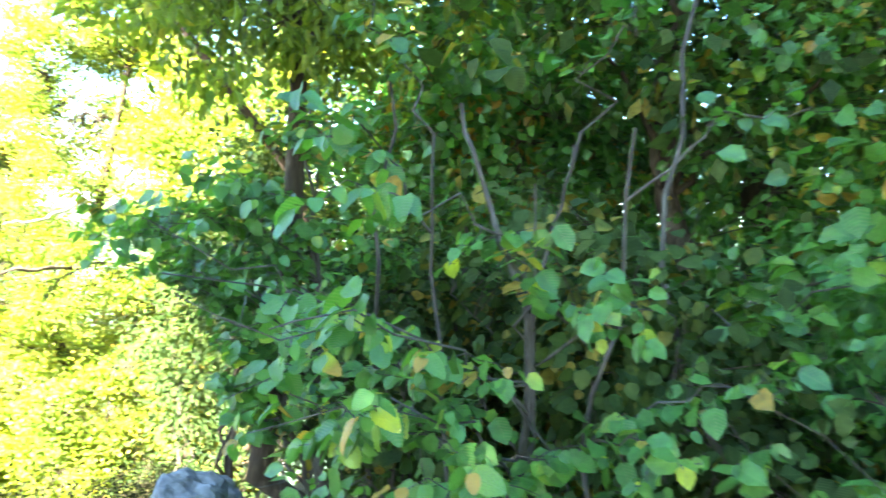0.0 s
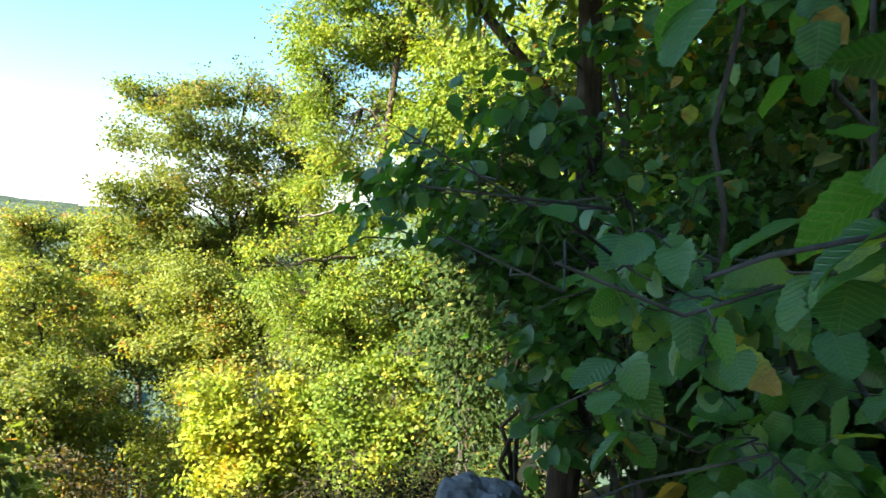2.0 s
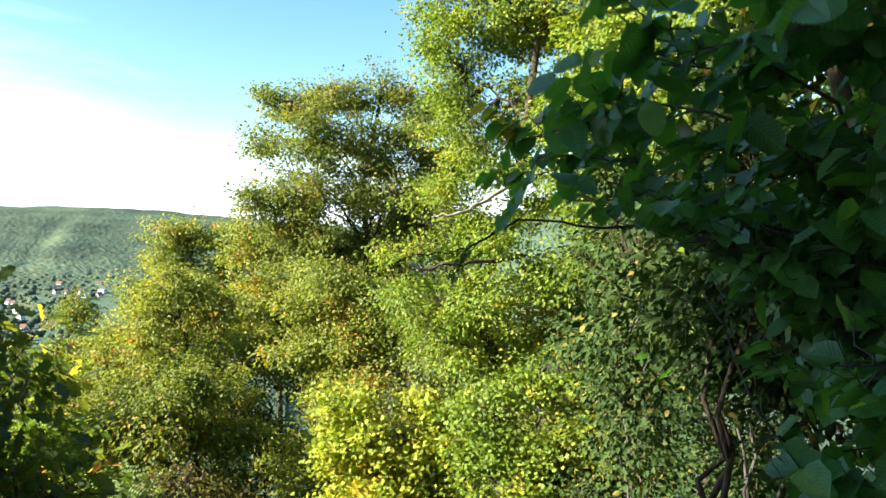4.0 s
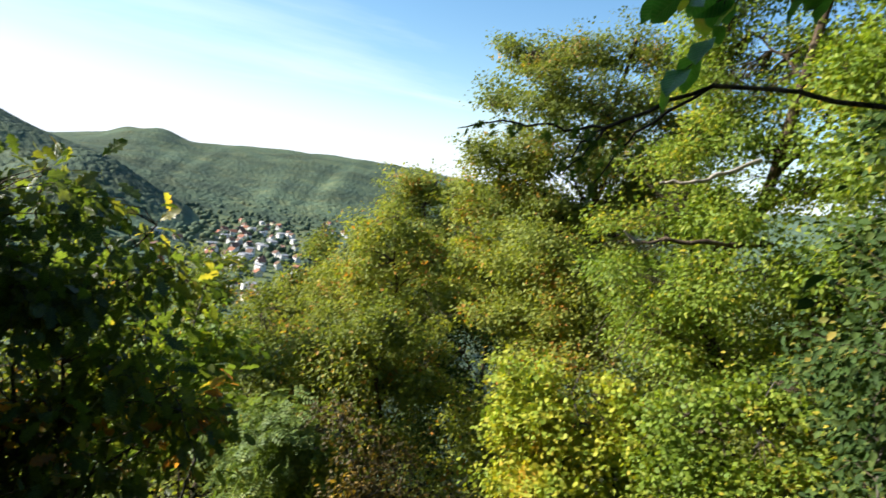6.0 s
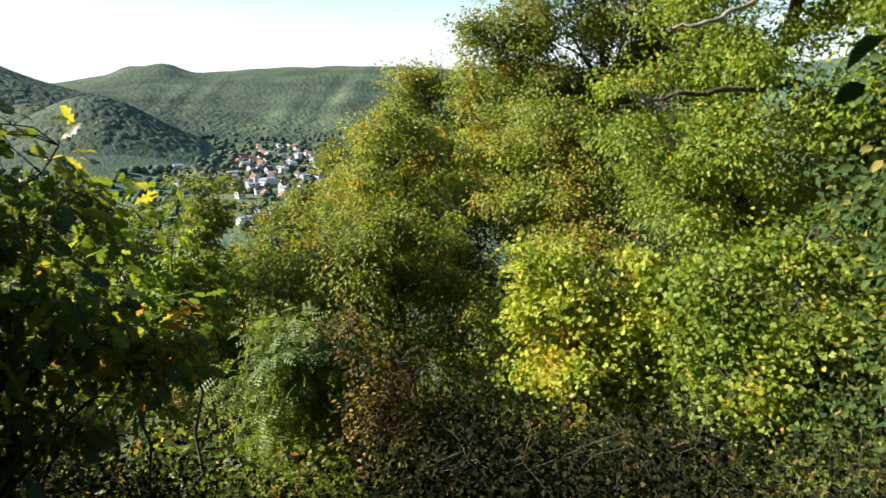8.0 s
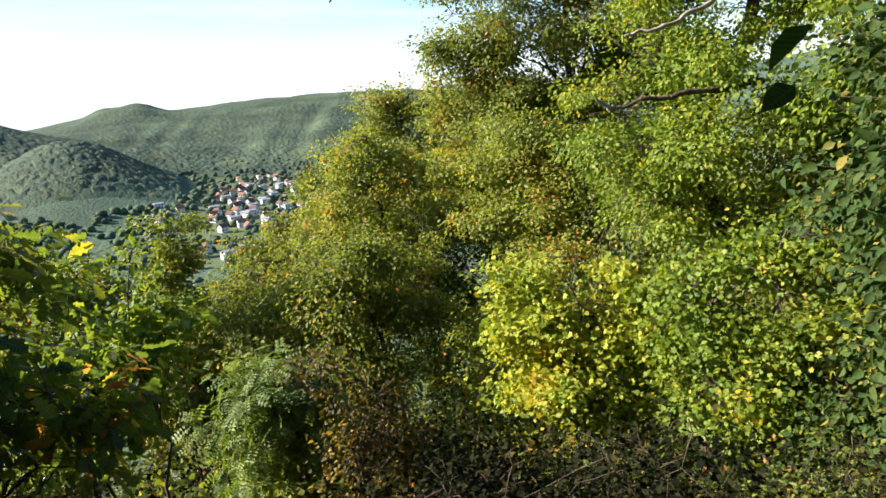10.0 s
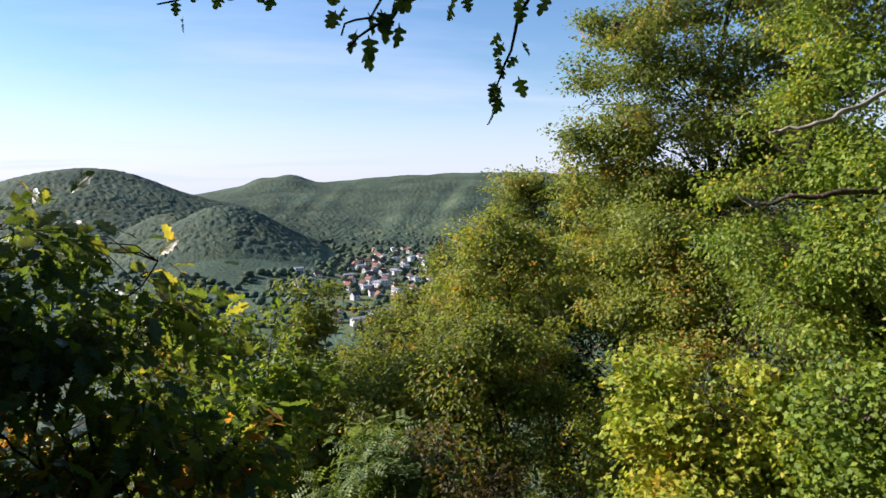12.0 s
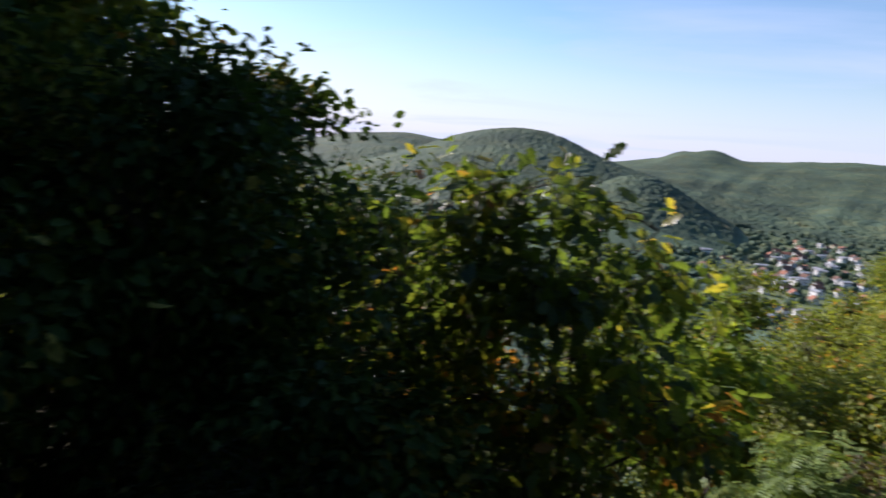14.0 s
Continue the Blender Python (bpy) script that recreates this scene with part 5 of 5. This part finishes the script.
# ---- thorn branch hanging over the lookout ----
def build_thorn():
    rng = np.random.default_rng(101)
    bx, by = -2.2, 5.9
    base = np.array([bx, by, ground_z(bx, by)])
    root = thing("hawthorn", base, "hawthorn with thin dark boughs hanging over the lookout", "tree")
    knots = [(-2.2, 5.9, base[2] - 0.1, 0.06), (-2.35, 5.7, 0.9, 0.045), (-2.75, 5.3, 1.75, 0.02), (-3.3, 4.65, 1.86, 0.011), (-3.85, 4.2, 1.92, 0.009), (-4.02, 3.86, 1.70, 0.008)]

    eye = np.array([-2.48, 3.62, 1.22])

    def near(p):
        return (*(eye + 0.6 * (np.array(p[:3]) - eye)), p[3] * 0.6)

    knots = knots[:3] + [near(k) for k in knots[3:]]

    def line(k, n=5):
        k = np.array(k, float)
        t = np.linspace(0, len(k) - 1, (len(k) - 1) * n + 1)
        p = np.stack([np.interp(t, np.arange(len(k)), k[:, i]) for i in range(4)], 1)
        p[1:-1, :3] += rng.normal(0, 0.004, (len(p) - 2, 3))
        p[:, :3] -= base
        return p

    part("trunk", tubes("trunk", [line(knots[:3])], BARK, 8), root)
    part("bough", tubes("bough", [line(knots[2:])], BARK, 6), root)
    twigs = [[(-4.02, 3.86, 1.70, 0.007), (-4.03, 3.66, 1.67, 0.005), (-4.05, 3.45, 1.655, 0.004), (-4.05, 3.27, 1.60, 0.002)],
             [(-4.02, 3.86, 1.70, 0.006), (-3.98, 3.76, 1.58, 0.004), (-3.93, 3.66, 1.49, 0.002)],
             [(-4.0, 3.84, 1.69, 0.005), (-3.97, 3.72, 1.60, 0.003), (-3.94, 3.65, 1.52, 0.002)],
             [(-3.85, 4.2, 1.92, 0.007), (-4.22, 4.13, 1.74, 0.006), (-4.36, 4.10, 1.58, 0.004), (-4.42, 4.07, 1.45, 0.002)],
             [(-4.02, 3.86, 1.70, 0.003), (-4.05, 3.92, 1.66, 0.002), (-4.06, 3.94, 1.62, 0.001)]]
    V, F, UV = leaf_strip(THORN_ROWS, 0.1, 0.12, 0.03)
    shapes = [mesh_np("leaf", V, F, OAK, UV), mesh_np("leaf", *leaf_strip(THORN_ROWS, 0.2, 0.3, -0.06)[:2], OAK, UV)]
    for j, k in enumerate(twigs):
        p = line([near(q) for q in k], 4)
        part("twig", tubes("twig", [p], BARK, 5), root)
        n = (18, 13, 8, 18, 4)[j]
        for _ in range(n):
            t = rng.uniform(0.15, 1.0) if j != 3 else rng.choice([rng.uniform(0.55, 1.0), rng.uniform(0.2, 1)])
            c = np.array([np.interp(t, np.linspace(0, 1, len(p)), p[:, i]) for i in range(3)])
            tip = np.array([rng.normal(0, 0.45), rng.normal(0, 0.45), -1])
            f = np.array([0.8, rng.normal(0, 0.6), rng.normal(0.2, 0.4)])
            y = unit(tip)
            x = unit(np.cross(y, f))
            z = np.cross(x, y)
            s = rng.uniform(0.020, 0.037)
            ob = part("leaf", shapes[int(rng.integers(0, 2))], root)
            c = c + rng.normal(0, 0.014, 3)
            ob.matrix_basis = Matrix([[x[i] * s, y[i] * s, z[i] * s, c[i]] for i in range(3)] + [[0, 0, 0, 1]])
    spots = np.array([(-2.6, 5.6, 2.6), (-2.0, 6.2, 2.9), (-2.9, 6.0, 2.2), (-2.2, 5.6, 3.2)]) - base
    cs = spots[rng.integers(0, 4, 160)] + rng.normal(0, 0.4, (160, 3))
    # unseen crown overhead, added to shade the shrubs round the lookout
    over, _d = crown_spots([(-4.1, 3.0, 4.9, 1.5, 1.3, 0.7), (-3.3, 4.3, 4.7, 1.2, 1.2, 0.8), (-2.7, 5.3, 4.2, 1.1, 1.1, 1.0)], 620, rng)
    part("bough", tubes("bough", [line([(-2.35, 5.7, 0.9, 0.045), (-2.6, 5.3, 2.4, 0.04), (-3.3, 4.3, 3.6, 0.03), (-4.3, 2.8, 4.2, 0.012)])], BARK, 7), root)
    cs = np.concatenate([cs, over - base])
    pos, size, tip, face = spray(cs, unit(rng.normal(0, 1, (len(cs), 3))), 14, 0.22, 0.06, rng)
    v, F, uv = leaf_cloud(ROUNDISH, pos, size, tip, face)
    part("crown", mesh_np("crown", v, F, OAK, uv), root, kind="stuff")


build_thorn()


# ---- small things ----
def rock(name, place, size, seed, label):
    bm = bmesh.new()
    bmesh.ops.create_icosphere(bm, subdivisions=4, radius=1)
    s = Vector((seed, seed * 2, seed * 3))
    for v in bm.verts:
        c = v.co.copy()
        d = 1 + 0.32 * noise.noise(c * 1.3 + s) + 0.14 * noise.noise(c * 3.4 + s) + 0.05 * noise.noise(c * 9 + s)
        v.co = Vector((c.x * size[0], c.y * size[1], c.z * size[2])) * d
    ob = new(name, bm_mesh(name, bm, STONE))
    ob.location = place
    tagged(ob, label, "rock")


for x, y, s, k in ((-2.86, 4.64, 0.30, 3), (-3.1, 5.15, 0.26, 5), (-3.5, 5.2, 0.22, 8)):
    rock("rock", (x, y, ground_z(x, y) + 0.6 * s), (s * 1.2, s, s * 1.1), k, "pale grey weathered limestone rock in the grass")


def grass(x0, x1, y0, y1, n, seed):
    rng = np.random.default_rng(seed)
    x, y = rng.uniform(x0, x1, n), rng.uniform(y0, y1, n)
    z = terrain(x, y)
    pos = np.stack([x, y, z - 0.01], 1)
    tip = rng.normal(0, 0.45, (n, 3)) + (0, 0, 1)
    T = leaf_simple(0.012, 0.004, -0.0)
    T[0][:, 2] -= 0.35 * T[0][:, 1] ** 2
    v, F, uv = leaf_cloud(T, pos, rng.uniform(0.12, 0.45, n), tip, rng.normal(0, 1, (n, 3)))
    o = new("dry_grass", mesh_np("dry_grass", v, F, STRAW, uv))
    tagged(o, "dry and green grass blades along the path", "grass", kind="stuff")


grass(-3.2, 1.8, 1.0, 4.6, 7000, 111)


def litter(n, seed):
    rng = np.random.default_rng(seed)
    x, y = rng.uniform(-4, 2.5, n), rng.uniform(0, 5.5, n)
    pos = np.stack([x, y, terrain(x, y) + 0.012], 1)
    tip = np.stack([rng.normal(0, 1, n), rng.normal(0, 1, n), rng.normal(0, 0.15, n)], 1)
    v, F, uv = leaf_cloud(SIMPLE, pos, rng.uniform(0.04, 0.09, n), tip, np.stack([rng.normal(0, 0.3, n), rng.normal(0, 0.3, n), np.ones(n)], 1))
    tagged(new("fallen_leaves", mesh_np("fallen_leaves", v, F, RUSTY, uv)), "fallen brown leaves scattered on the path", "leaves", kind="stuff")


litter(3500, 113)
